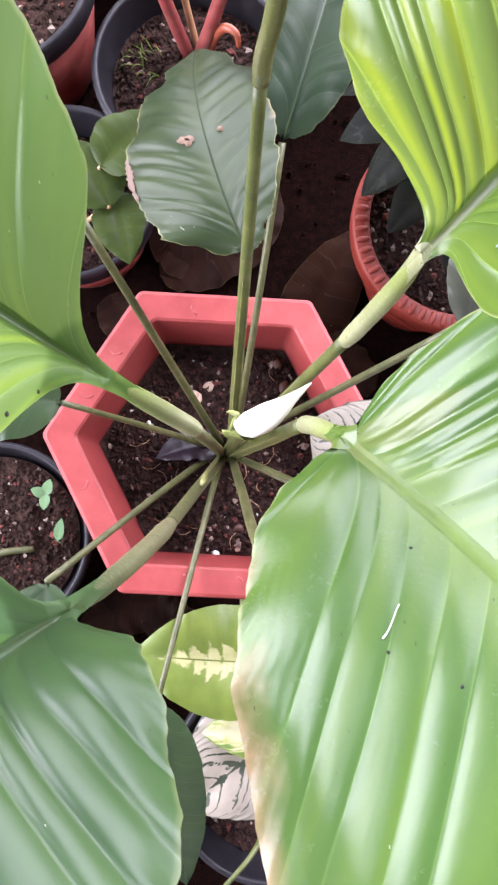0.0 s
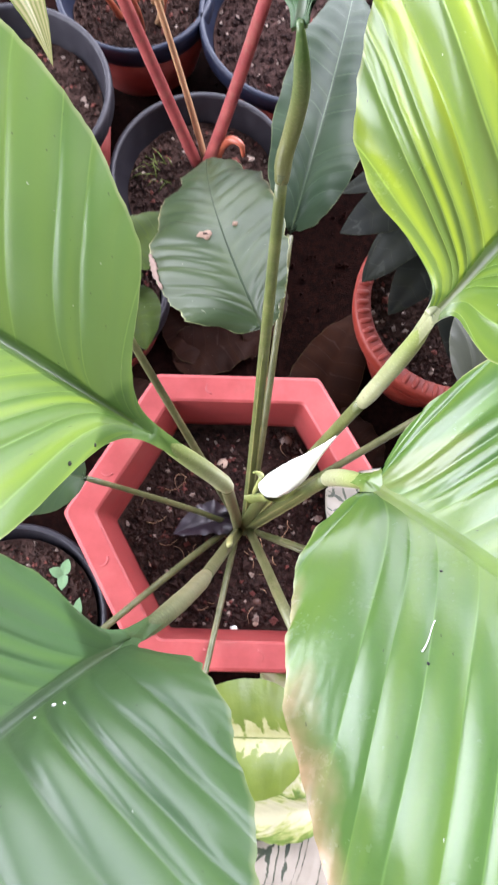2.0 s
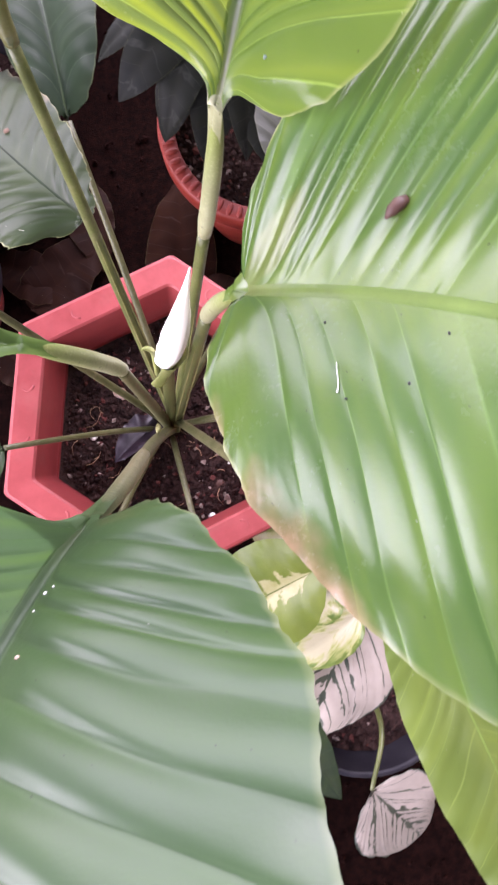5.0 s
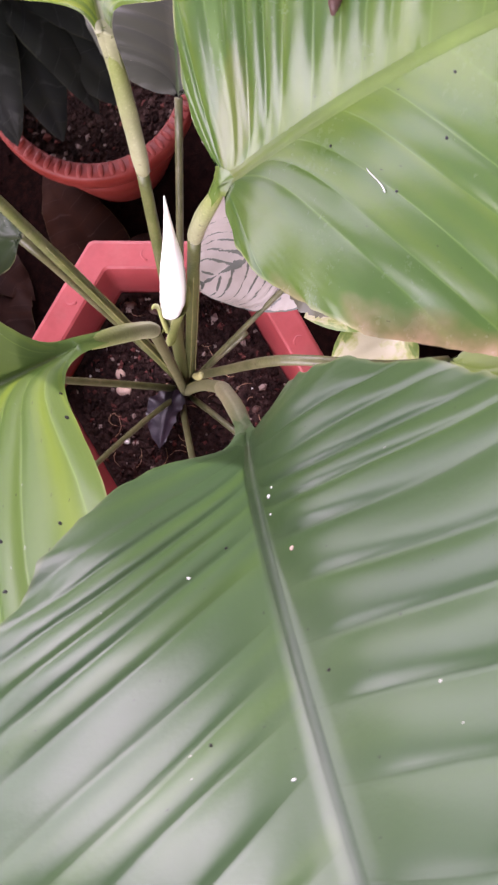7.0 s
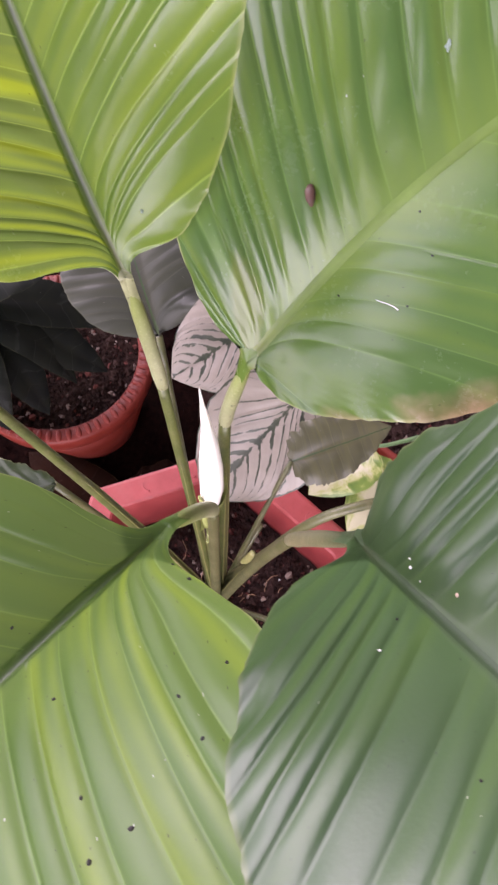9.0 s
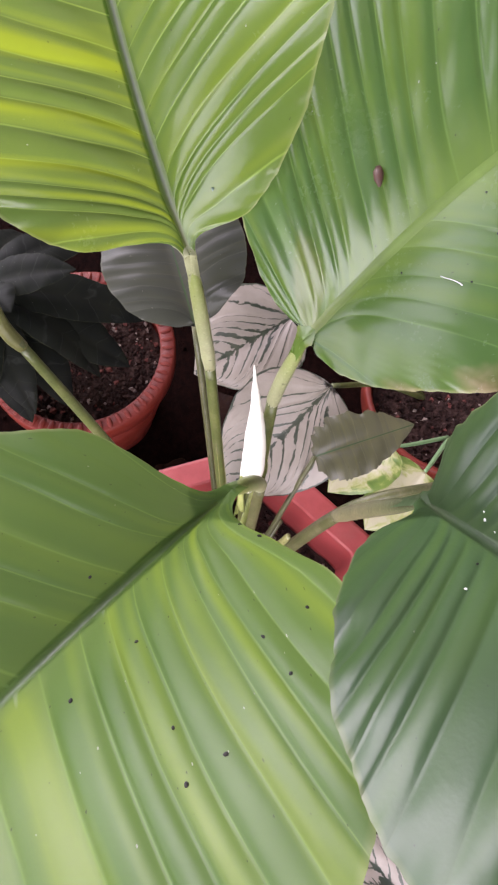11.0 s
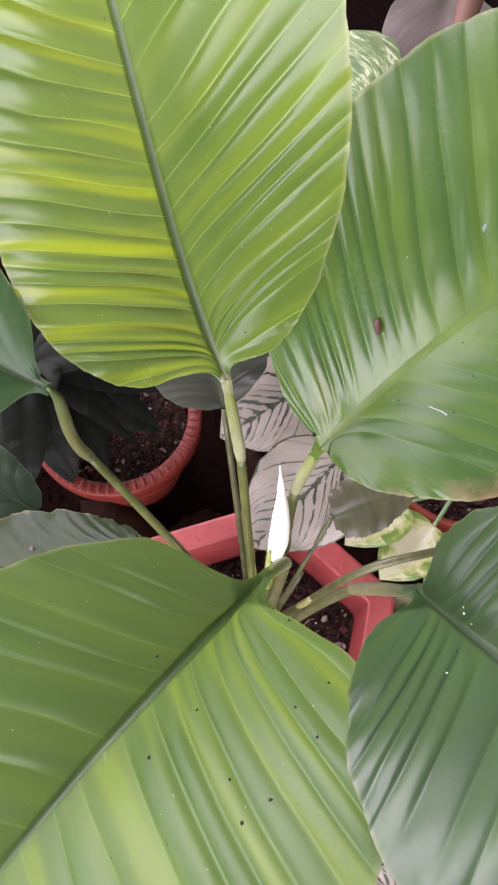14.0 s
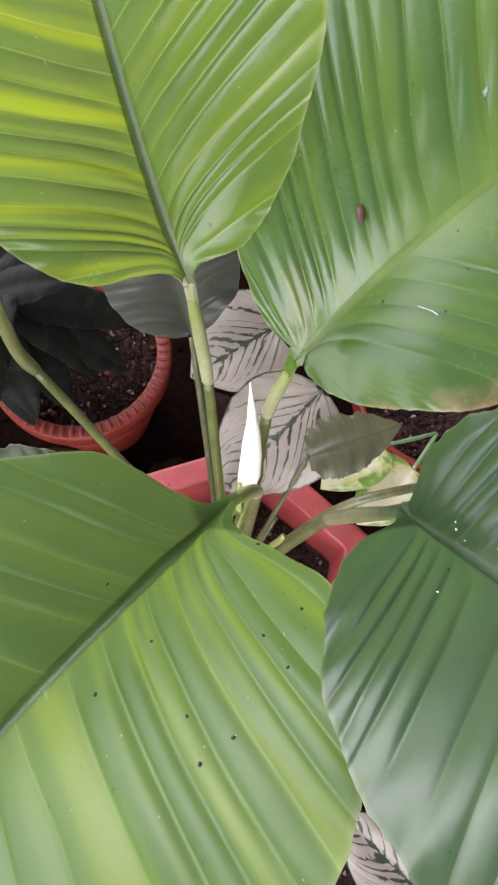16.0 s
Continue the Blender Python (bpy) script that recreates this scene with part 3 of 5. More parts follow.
class Blade:
    """A leaf blade between a midrib and two edge curves, all cubic; pleats follow the side veins."""

    def __init__(self, base, tip, m1, m2, l1, l2, r1, r2, veins=15, pleat=0.0007, sag=0.004, wave=0.0018, seed=0, sweep=(0.28, 0.28), ragged=0.0014, neck=0.05, wing=0.0, calm=0.16, curl=0.0022, lean=1.35, flat=0.55):
        v = Vector
        self.mid = [v(base), v(m1), v(m2), v(tip)]
        self.edges = ([v(base), v(l1), v(l2), v(tip)], [v(base), v(r1), v(r2), v(tip)])
        self.sag, self.wave, self.seed, self.sweep, self.ragged, self.neck, self.wing, self.calm = sag, wave, seed, sweep, ragged, neck, wing, calm
        self.curl, self.lean, self.flat = curl, lean, flat
        self.veins = veins if isinstance(veins, tuple) else (veins, veins)
        self.pleat = pleat if isinstance(pleat, tuple) else (pleat, pleat)

    def along(self, side, k, v):
        """The place along the blade where the vein k, counted from 0 or less at the base to 1 at the tip, has come at v."""
        return min(1.0, max(0.0, k + self.sweep[side] * v * (1.3 - 0.3 * v) * (1 - max(k, 0.0))))

    def vein(self, side, k, v):
        """The vein's number at k: unevenly spaced and a little wavering."""
        return (k if k > 0 else 0.45 * k) * self.veins[side] + 0.75 * noise.noise((k * 7 + self.seed, side * 4.1, 7.0)) + 0.16 * noise.noise((k * 16 + self.seed, v * 2.2, 3.0 + side))

    def sheet(self, side, u, v):
        """Place, normal and half width of the smooth blade."""
        m, e = bez(self.mid, u), bez(self.edges[side], u)
        t = (bez(self.mid, min(1, u + 0.01)) - bez(self.mid, max(0, u - 0.01))).normalized()
        q = min(1.0, u / self.neck)
        grow = q * q * (3 - 2 * q)
        out = (bez(self.edges[side], max(u, 0.04)) - bez(self.mid, max(u, 0.04)))
        across = (e - m) * (0.1 + 0.9 * grow) + out.normalized() * (self.wing * (1 - grow))
        w = across.length
        n = t.cross(across).normalized() if w > 1e-6 else Vector((0, 0, 1))
        if n.z < 0 and side == 0 or (side == 1 and n.dot(self.up(u)) < 0):
            n = -n
        open_ = min(1.0, w / 0.02)
        rise = self.sag * 4 * v * (1 - v) * v / (v + 0.07) * min(1, w / 0.05)
        rise += self.wave * open_ * v * v * noise.noise((u * 9 + self.seed, side * 7.3 + self.seed, 0.3)) * 2.0
        rise += self.wave * 0.45 * open_ * v * noise.noise((m + across * v) * 28 + Vector((self.seed, 0, 0)))
        return m + across * v + n * rise, n, w, across

    def at(self, side, k, v):
        u = self.along(side, k, v)
        p, n, w, across = self.sheet(side, u, v)
        f = self.vein(side, k, v)
        cell = math.floor(f)
        g = 2 * (f - cell) ** self.lean - 1
        crest = (1 - self.flat) * (1 - g * g) + self.flat * (1 - g ** 4)
        crest *= 0.6 + 0.8 * (0.5 + 0.5 * noise.noise((cell * 1.73 + self.seed, side * 5.0, 4.0)))
        crest *= max(0.3, 0.9 + 0.7 * noise.noise((k * 4 + self.seed, v * 2.0, 9.0 + side)))
        inner = min(1.0, max(0.0, v - 0.05) / 0.2)
        start = min(1.0, u / self.calm)
        crest *= start * start * (3 - 2 * start)
        rise = self.pleat[side] * crest * min(1.0, w / 0.03) * inner * inner * (3 - 2 * inner) * (1 - 0.75 * v ** 5)
        fringe = Vector()
        if w > 1e-6:
            fringe = across.normalized() * (self.ragged * v ** 6 * (noise.noise((u * 13, side * 3.1 + self.seed, 2.0)) + 0.35 * noise.noise((u * 70, side * 3.1 + self.seed, 5.0))) * min(1, w / 0.02))
        rise += self.curl * v ** 8 * noise.noise((u * 30 + self.seed, side * 6.1, 8.0)) * min(1.0, w / 0.03)
        return p + n * rise + fringe

    def rib(self, half, n=48, stop=0.985):
        """The midrib: a low rounded band along the middle, half as wide as half at the base and thinner to the tip."""
        bm = bmesh.new()
        uvl = bm.loops.layers.uv.new("UVMap")
        rows = []
        for i in range(n + 1):
            u = stop * (i / n)
            hw = half * (1 - 0.72 * u)
            row = []
            for x in (-1, -0.75, -0.4, 0, 0.4, 0.75, 1):
                side = 0 if x < 0 else 1
                w = max((bez(self.edges[side], u) - bez(self.mid, u)).length, 1e-4)
                p, nn, _, _ = self.sheet(side, u, min(0.9, hw * abs(x) / w))
                row.append(bm.verts.new(p + nn * (hw * (0.035 - 0.1 * x * x) + 0.00006)))
            rows.append(row)
        for a, b in zip(rows, rows[1:]):
            for j in range(6):
                f = bm.faces.new((a[j], b[j], b[j + 1], a[j + 1]))
                for lp, x in zip(f.loops, (j, j, j + 1, j + 1)):
                    lp[uvl].uv = (abs((-1, -0.75, -0.4, 0, 0.4, 0.75, 1)[x]), rows.index(a) / n)
        rims = [[bm.verts.new(v.co) for v in (row[0], row[6])] for row in rows]
        low = [[bm.verts.new(v.co - Vector((0, 0, 0.0012 * (1 - 0.6 * i / n)))) for v in (row[0], row[3], row[6])] for i, row in enumerate(rows)]
        for i in range(n):
            a, b, c, d = rims[i], rims[i + 1], low[i], low[i + 1]
            bm.faces.new((c[0], d[0], b[0], a[0]))
            bm.faces.new((a[1], b[1], d[2], c[2]))
            bm.faces.new((c[1], d[1], d[0], c[0]))
            bm.faces.new((c[2], d[2], d[1], c[1]))
        return bm

    def up(self, u):
        m = bez(self.mid, u)
        t = (bez(self.mid, min(1, u + 0.01)) - bez(self.mid, max(0, u - 0.01)))
        a = t.cross(bez(self.edges[0], u) - m)
        if a.z < 0:
            a = -a
        return a

    def mesh(self, nu=90, nv=10):
        bm = bmesh.new()
        uvl = bm.loops.layers.uv.new("UVMap")
        sd = bm.verts.layers.float.new("side")
        for side in (0, 1):
            sw = self.sweep[side]
            ks = [-sw + (1 + sw) * i / nu for i in range(nu + 1)]
            grid = [[bm.verts.new(self.at(side, k, 0.0)) for k in ks]]
            for j in range(1, nv + 1):
                row = []
                for i, k in enumerate(ks):
                    vert = bm.verts.new(self.at(side, k, j / nv))
                    vert[sd] = 1.0 if side == 0 else 0.0
                    row.append(vert)
                grid.append(row)
            for j in range(nv):
                for i in range(nu):
                    quad = [(grid[j][i], ks[i], j), (grid[j][i + 1], ks[i + 1], j), (grid[j + 1][i + 1], ks[i + 1], j + 1), (grid[j + 1][i], ks[i], j + 1)]
                    if self.along(side, ks[i + 1], (j + 1) / nv) <= 0 or self.along(side, ks[i], j / nv) >= 1:
                        continue
                    if side:
                        quad.reverse()
                    f = bm.faces.new([q[0] for q in quad])
                    for lp, q in zip(f.loops, quad):
                        lp[uvl].uv = (self.vein(side, q[1], q[2] / nv) / max(self.veins), q[2] / nv)
        bmesh.ops.delete(bm, geom=[v for v in bm.verts if not v.link_faces], context="VERTS")
        bmesh.ops.remove_doubles(bm, verts=bm.verts, dist=2e-6)
        bmesh.ops.recalc_face_normals(bm, faces=bm.faces)
        return bm

    def nearest(self, place):
        """The point of the blade nearest to place, and the blade's direction there."""
        best = None
        for side in (0, 1):
            for i in range(-14, 60):
                for j in range(1, 20):
                    p = self.at(side, i / 62, j / 20)
                    q = (p - Vector(place)).length
                    if best is None or q < best[0]:
                        best = (q, side, i / 62, j / 20, p)
        _, side, u, v, p = best
        a, b = self.at(side, u + 0.01, v) - p, self.at(side, u, min(1, v + 0.03)) - p
        n = a.cross(b).normalized()
        return p, (n if n.z > 0 else -n)


def simple_blade(base, tip, width, up=(0, 0, 1), arch=0.0, fold=0.1, lean=0.0, fat=0.5, **more):
    """A blade of one width from base to tip: arch lifts its middle, fold lifts its edges, fat moves the widest place."""
    b, t = Vector(base), Vector(tip)
    d = t - b
    n = (Vector(up) - d.normalized() * Vector(up).dot(d.normalized())).normalized()
    s = d.cross(n).normalized()
    s, n = s * math.cos(lean) + n * math.sin(lean), n * math.cos(lean) - s * math.sin(lean)
    m1, m2 = b + d * 0.33 + n * arch, b + d * 0.67 + n * arch
    w = width * 0.5 * 1.36
    k1, k2 = fat - 0.46, fat + 0.14
    lift = n * (fold * width)
    l1, l2 = b + d * k1 + n * arch * 0.7 + s * w + lift, b + d * k2 + n * arch + s * w + lift
    r1, r2 = b + d * k1 + n * arch * 0.7 - s * w + lift, b + d * k2 + n * arch - s * w + lift
    return Blade(b, t, m1, m2, l1, l2, r1, r2, **more)


def add_leaf(parent, blade, material, rib, rib_half=0.002, label="", nu=60, nv=8):
    leaf = part("leaf", blade.mesh(nu, nv), material, parent, label)
    if rib is not None:
        part("midrib", blade.rib(rib_half), rib, leaf)
    return leaf


def stem(parent, name, ctrl, radii, material, label="", n=26, sides=10, groove=0.0):
    return part(name, tube(curve_points(ctrl, n), radii, sides, 1.0, groove), material, parent, label)


def ring_loft(loops, closed_bottom=True, closed_top=False, bm=None):
    bm = bm or bmesh.new()
    rings = [[bm.verts.new(p) for p in loop] for loop in loops]
    n = len(rings[0])
    for a, b in zip(rings, rings[1:]):
        for k in range(n):
            bm.faces.new((a[k], a[(k + 1) % n], b[(k + 1) % n], b[k]))
    if closed_bottom:
        bm.faces.new(rings[0][::-1])
    if closed_top:
        bm.faces.new(rings[-1])
    return bm


def circle(r, z, c=(0, 0), n=64, ripple=0.0, count=0):
    return [Vector((c[0] + math.cos(2 * math.pi * i / n) * (r + (ripple * max(0, math.sin(2 * math.pi * i / n * count)) if count else 0)), c[1] + math.sin(2 * math.pi * i / n) * (r + (ripple * max(0, math.sin(2 * math.pi * i / n * count)) if count else 0)), z)) for i in range(n)]


def hexagon(side, z, round_=0.006, per=5):
    """A hexagon with flat sides to north and south and rounded corners."""
    out = []
    side *= 1.027
    for k in range(6):
        a = radians(60 * k)
        c = Vector((math.cos(a), math.sin(a), 0)) * (side - round_ * 1.1547)
        for j in range(per):
            b = a - radians(30) + radians(60) * j / (per - 1)
            out.append(c + Vector((math.cos(b), math.sin(b), 0)) * round_ + Vector((0, 0, z)))
    return out


def crumb(bm, p, r, rnd, squash=0.7):
    """One lump: a distorted octahedron."""
    q = Matrix.Rotation(rnd.uniform(0, 6.28), 3, Vector((rnd.uniform(-1, 1), rnd.uniform(-1, 1), rnd.uniform(-1, 1) + 0.01)).normalized())
    vs = [bm.verts.new(Vector(p) + q @ Vector((x * r * rnd.uniform(0.7, 1.3), y * r * rnd.uniform(0.6, 1.2), z * r * squash))) for x, y, z in ((1, 0, 0), (-1, 0, 0), (0, 1, 0), (0, -1, 0), (0, 0, 1), (0, 0, -1))]
    layer = bm.verts.layers.float.get("grit")
    if layer is not None:
        g = rnd.random()
        for v in vs:
            v[layer] = g
    for a, b, c in ((0, 2, 4), (2, 1, 4), (1, 3, 4), (3, 0, 4), (2, 0, 5), (1, 2, 5), (3, 1, 5), (0, 3, 5)):
        bm.faces.new((vs[a], vs[b], vs[c]))


def soil_bed(centre, z, inside, reach, material, label, crumbs=500, seed=1, mound=0.006, size=(0.0008, 0.0032)):
    """Loose potting soil: a lumpy bed with crumbs on it. inside(x, y) gives 0..1 from the middle to the wall."""
    rnd = random.Random(seed)
    bm = bmesh.new()
    bm.verts.layers.float.new("grit")
    rings, spokes = 16, 60
    rows = []

    def height(x, y):
        f = inside(x, y)
        return mound * (1 - f * f) + 0.0035 * noise.noise((x * 60 + seed, y * 60, 0)) + 0.0018 * noise.noise((x * 190, y * 190 + seed, 1))

    mid = bm.verts.new((centre[0], centre[1], z + height(0, 0)))
    for i in range(1, rings + 1):
        row = []
        for j in range(spokes):
            a = 2 * math.pi * j / spokes
            rr = reach(a) * i / rings
            x, y = math.cos(a) * rr, math.sin(a) * rr
            row.append(bm.verts.new((centre[0] + x, centre[1] + y, z + height(x, y))))
        rows.append(row)
    for j in range(spokes):
        bm.faces.new((mid, rows[0][j], rows[0][(j + 1) % spokes]))
    for a, b in zip(rows, rows[1:]):
        for j in range(spokes):
            bm.faces.new((a[j], b[j], b[(j + 1) % spokes], a[(j + 1) % spokes]))
    for _ in range(crumbs):
        a, f = rnd.uniform(0, 6.283), math.sqrt(rnd.random()) * 0.96
        rr = reach(a) * f
        x, y = math.cos(a) * rr, math.sin(a) * rr
        s = rnd.uniform(*size) * (1.6 if rnd.random() < 0.1 else 1)
        crumb(bm, (centre[0] + x, centre[1] + y, z + height(x, y) + s * 0.3), s, rnd)
    ob = mesh_object("potting_soil", bm, material, smooth=False)
    tagged(ob, label, "soil", kind="stuff")
    return height


def hex_reach(side):
    apothem = side * 0.866
    return lambda a: apothem / max(math.cos(((a - radians(30) + math.pi / 6) % (math.pi / 3)) - math.pi / 6), 0.5)


def pebble(place, r, material, label, category="pebble", seed=0, flat=0.6):
    rnd = random.Random(seed)
    bm = bmesh.new()
    bmesh.ops.create_icosphere(bm, subdivisions=2, radius=1.0)
    turn = Matrix.Rotation(rnd.uniform(0, 6.28), 3, "Z")
    for v in bm.verts:
        c = v.co * (1 + 0.18 * noise.noise(v.co * 1.7 + Vector((seed, 0, 0))))
        v.co = turn @ Vector((c.x * r * 1.35, c.y * r, c.z * r * flat)) + Vector(place)
    ob = mesh_object("pebble", bm, material)
    return tagged(ob, label, category, "bits on the soil")


# ---------------------------------------------------------------- ground
bm = bmesh.new()
STEPS = [-40, -12, -4, -1.6] + [-1.0 + 0.05 * i for i in range(41)] + [1.6, 4, 12, 40]
gv = [[bm.verts.new((x, y, -0.004 + (0.006 * noise.noise((x * 14, y * 14, 0)) if max(abs(x), abs(y)) < 1.2 else 0))) for x in STEPS] for y in STEPS]
for a, b in zip(gv, gv[1:]):
    for i in range(len(STEPS) - 1):
        bm.faces.new((a[i], a[i + 1], b[i + 1], b[i]))
tagged(mesh_object("ground", bm, M_GROUND), "bare earth under the potted plants, near black for the shade between them", "ground", kind="structure")

rnd = random.Random(77)
bm = bmesh.new()
for _ in range(3500):
    a, q = rnd.uniform(0, 6.283), 0.09 + 0.6 * math.sqrt(rnd.random())
    crumb(bm, (math.cos(a) * q, math.sin(a) * q + 0.1, rnd.uniform(-0.004, 0.001)), rnd.uniform(0.001, 0.005), rnd)
tagged(mesh_object("soil_litter", bm, M_GROUND, smooth=False), "loose crumbs of earth round the pots, near black for the shade", "soil", kind="stuff")

# plain unseen walls and roof, added to shape light, open north and west
def slab(name, lo, hi, label, category):
    bm = bmesh.new()
    bmesh.ops.create_cube(bm, size=1.0)
    for v in bm.verts:
        v.co = Vector([l + (c + 0.5) * (h - l) for c, l, h in zip(v.co, lo, hi)])
    tagged(mesh_object(name, bm, M_PLASTER, smooth=False), label, category, kind="structure")


slab("added_wall_south", (-1.2, -2.6, -0.02), (2.6, -2.5, 2.5), "plain plastered wall, unseen, added to close off light", "wall")
slab("added_wall_east", (2.5, -2.499, -0.02), (2.6, 0.8, 2.5), "plain plastered wall, unseen, added to close off light", "wall")
slab("ceiling", (-0.6, -2.6, 2.502), (2.6, -0.9, 2.6), "plain roof slab, unseen, added to hold off light from above", "ceiling")

# wall and pillar added only to frame the north lamp, both unseen
slab("added_wall_north", (2.25, 1.4, -0.02), (2.6, 1.5, 2.5), "plain plastered wall, unseen, added beside the north lamp", "wall")
slab("pillar", (-0.85, 1.4, -0.02), (-0.702, 1.5, 2.5), "plain plastered pillar, unseen, added beside the north lamp", "pillar")

# posts added to frame the west lamp, neither is seen
slab("added_post_1", (-1.5, 1.27, -0.02), (-1.41, 1.36, 1.5), "plain plastered post, unseen, added beside the west lamp", "post")
slab("added_post_2", (-1.5, -1.28, -0.02), (-1.41, -1.19, 1.5), "plain plastered post, unseen, added beside the west lamp", "post")

# ---------------------------------------------------------------- coral hexagonal pot
pot = empty("hexagonal_pot", (0, 0, 0), "coral red plastic hexagonal flower pot filled with dark soil", "flower pot")
part("body", ring_loft([hexagon(0.086, 0.002), hexagon(0.088, 0.0), hexagon(0.112, 0.112), hexagon(0.109, 0.112), hexagon(0.1, 0.09), hexagon(0.084, 0.012)], True, True), M_PINK_POT, pot, smooth=False)
rim = part("rim", ring_loft([hexagon(0.110, 0.112), hexagon(0.1275, 0.1125), hexagon(0.1292, 0.1145), hexagon(0.130, 0.1465), hexagon(0.1288, 0.1495, 0.007), hexagon(0.1262, 0.1502, 0.007), hexagon(0.1065, 0.1492, 0.006), hexagon(0.1045, 0.1478, 0.006), hexagon(0.1005, 0.118, 0.006), hexagon(0.0985, 0.1, 0.006)], False), M_PINK_POT, pot, "wide flat coral rim with moulded marks", smooth=False)
for k in range(6):
    a = radians(60 * k + 30)
    for off in (-0.022, 0.018):
        bm = bmesh.new()
        mid = Vector((math.cos(a), math.sin(a), 0)) * 0.1073 + Vector((-math.sin(a), math.cos(a), 0)) * off + Vector((0, 0, 0.1496))
        pts = [mid + Vector((-math.sin(a), math.cos(a), 0)) * (0.0075 * math.cos(q)) + Vector((math.cos(a), math.sin(a), 0)) * (0.0055 * math.sin(q) - 0.003) - Vector((0, 0, 0.0005)) for q in np.linspace(-1.2, 1.2, 9)]
        part("moulded_mark", tube(pts, (0.0012, 0.0012), 6, 0.8, bm=bm), M_PINK_POT, rim)
reach = hex_reach(0.1015)
height_hex = soil_bed((0, 0), 0.09, lambda x, y: min(1, math.hypot(x, y) / 0.09), reach, M_SOIL, "dark crumbly potting soil in the hexagonal pot", 5200, 3, 0.004, (0.0007, 0.0034))
rnd = random.Random(11)
for i, (x, y, r, m, what) in enumerate(((-0.022, 0.042, 0.0052, M_PEBBLE, "pale brown seed lying on potting soil"), (-0.012, 0.052, 0.0042, M_PEBBLE, "pale brown seed lying on potting soil"), (0.002, -0.087, 0.0026, M_WHITE_BIT, "small white stone on potting soil"), (0.02, -0.082, 0.0026, M_PEBBLE, "small pinkish stone on potting soil"), (-0.07, -0.035, 0.0026, M_PEBBLE, "small pinkish stone on potting soil"), (-0.075, 0.03, 0.0024, M_WHITE_BIT, "small white stone on potting soil"), (-0.06, 0.018, 0.0022, M_WHITE_BIT, "small white stone on potting soil"), (0.045, 0.075, 0.004, M_HUSK, "small reddish bark chip on potting soil"), (0.052, 0.055, 0.0045, M_HUSK, "small reddish bark chip on potting soil"), (0.02, -0.065, 0.0035, M_HUSK, "small reddish bark chip on potting soil"))):
    pebble((x, y, 0.09 + height_hex(x, y) + r * 0.3), r, m, what, "pebble", i)
for i in range(26):
    a, f = rnd.uniform(0, 6.28), math.sqrt(rnd.random()) * 0.9
    x, y = math.cos(a) * reach(a) * f, math.sin(a) * reach(a) * f
    pebble((x, y, 0.0905 + height_hex(x, y)), rnd.uniform(0.0008, 0.0018), rnd.choice((M_PEBBLE, M_WHITE_BIT, M_HUSK)), "tiny pale grit on potting soil", "grit", 40 + i)
bm = bmesh.new()
for i in range(34):
    a, f = rnd.uniform(0, 6.28), math.sqrt(rnd.random()) * 0.85
    x, y, b, l = math.cos(a) * reach(a) * f, math.sin(a) * reach(a) * f, rnd.uniform(0, 6.28), rnd.uniform(0.005, 0.02)
    pts = [Vector((x + math.cos(b + 0.9 * q) * l * q, y + math.sin(b + 0.9 * q) * l * q, 0.0925 + height_hex(x, y) + 0.002 * math.sin(q * 3))) for q in (0, 0.3, 0.6, 1)]
    tube(pts, (0.00035, 0.0002), 4, bm=bm)
tagged(mesh_object("root_fibres", bm, M_TAN_STEM), "thin brown root fibres lying on potting soil", "roots", kind="stuff")

# ---------------------------------------------------------------- peace lily
lily = empty("peace_lily", (0.004, 0, 0.09), "large peace lily with broad glossy leaves and one white flower bud", "plant")
SOIL_Z = 0.088

east = Blade((0.0465, -0.0239, 0.4745), (0.1112, -0.1804, 0.6209), (0.0652, -0.0489, 0.5208), (0.1108, -0.0832, 0.5727), (-0.0132, -0.0505, 0.5022), (0.0403, -0.1925, 0.5471), (0.0894, 0.0696, 0.5171), (0.2563, -0.0211, 0.6292), veins=(12, 20), pleat=(0.0004, 0.0013), sag=0.0015, seed=4, sweep=(0.44, 0.3), neck=0.05, wing=0.0024)
south = Blade((-0.0167, -0.0684, 0.5058), (-0.1215, -0.1744, 0.6381), (-0.0382, -0.0810, 0.5452), (-0.0812, -0.1304, 0.5827), (-0.0692, -0.0055, 0.5713), (-0.1616, -0.0804, 0.5650), (0.0317, -0.0599, 0.5371), (0.0392, -0.1846, 0.6252), veins=(19, 16), ragged=0.0022, pleat=(0.0008, 0.0014), sag=0.003, seed=5, sweep=(0.28, 0.28), neck=0.11, wing=0.0026, calm=0.32)
west = Blade((-0.0187, -0.0109, 0.4765), (-0.2300, 0.0824, 0.5132), (-0.0647, 0.0111, 0.5057), (-0.1306, 0.0569, 0.5154), (-0.0553, -0.0979, 0.5669), (-0.1775, -0.0753, 0.5641), (0.0019, 0.0590, 0.5472), (-0.1034, 0.1659, 0.5413), veins=(17, 14), pleat=(0.0014, 0.0011), sag=0.003, seed=4, sweep=(0.36, 0.24), calm=0.3, neck=0.2, wave=0.002, wing=0.0028)
northeast = Blade((0.0633, 0.0241, 0.4879), (0.1252, 0.0781, 0.7358), (0.0951, 0.0537, 0.5262), (0.1059, 0.0628, 0.6239), (-0.0140, 0.1144, 0.5308), (0.0917, 0.1099, 0.6066), (0.0901, -0.0322, 0.5092), (0.1045, -0.0334, 0.6996), veins=(24, 21), pleat=(0.001, 0.0007), sag=0.003, seed=9, sweep=(0.26, 0.34), neck=0.14, wave=0.002, wing=0.0026)
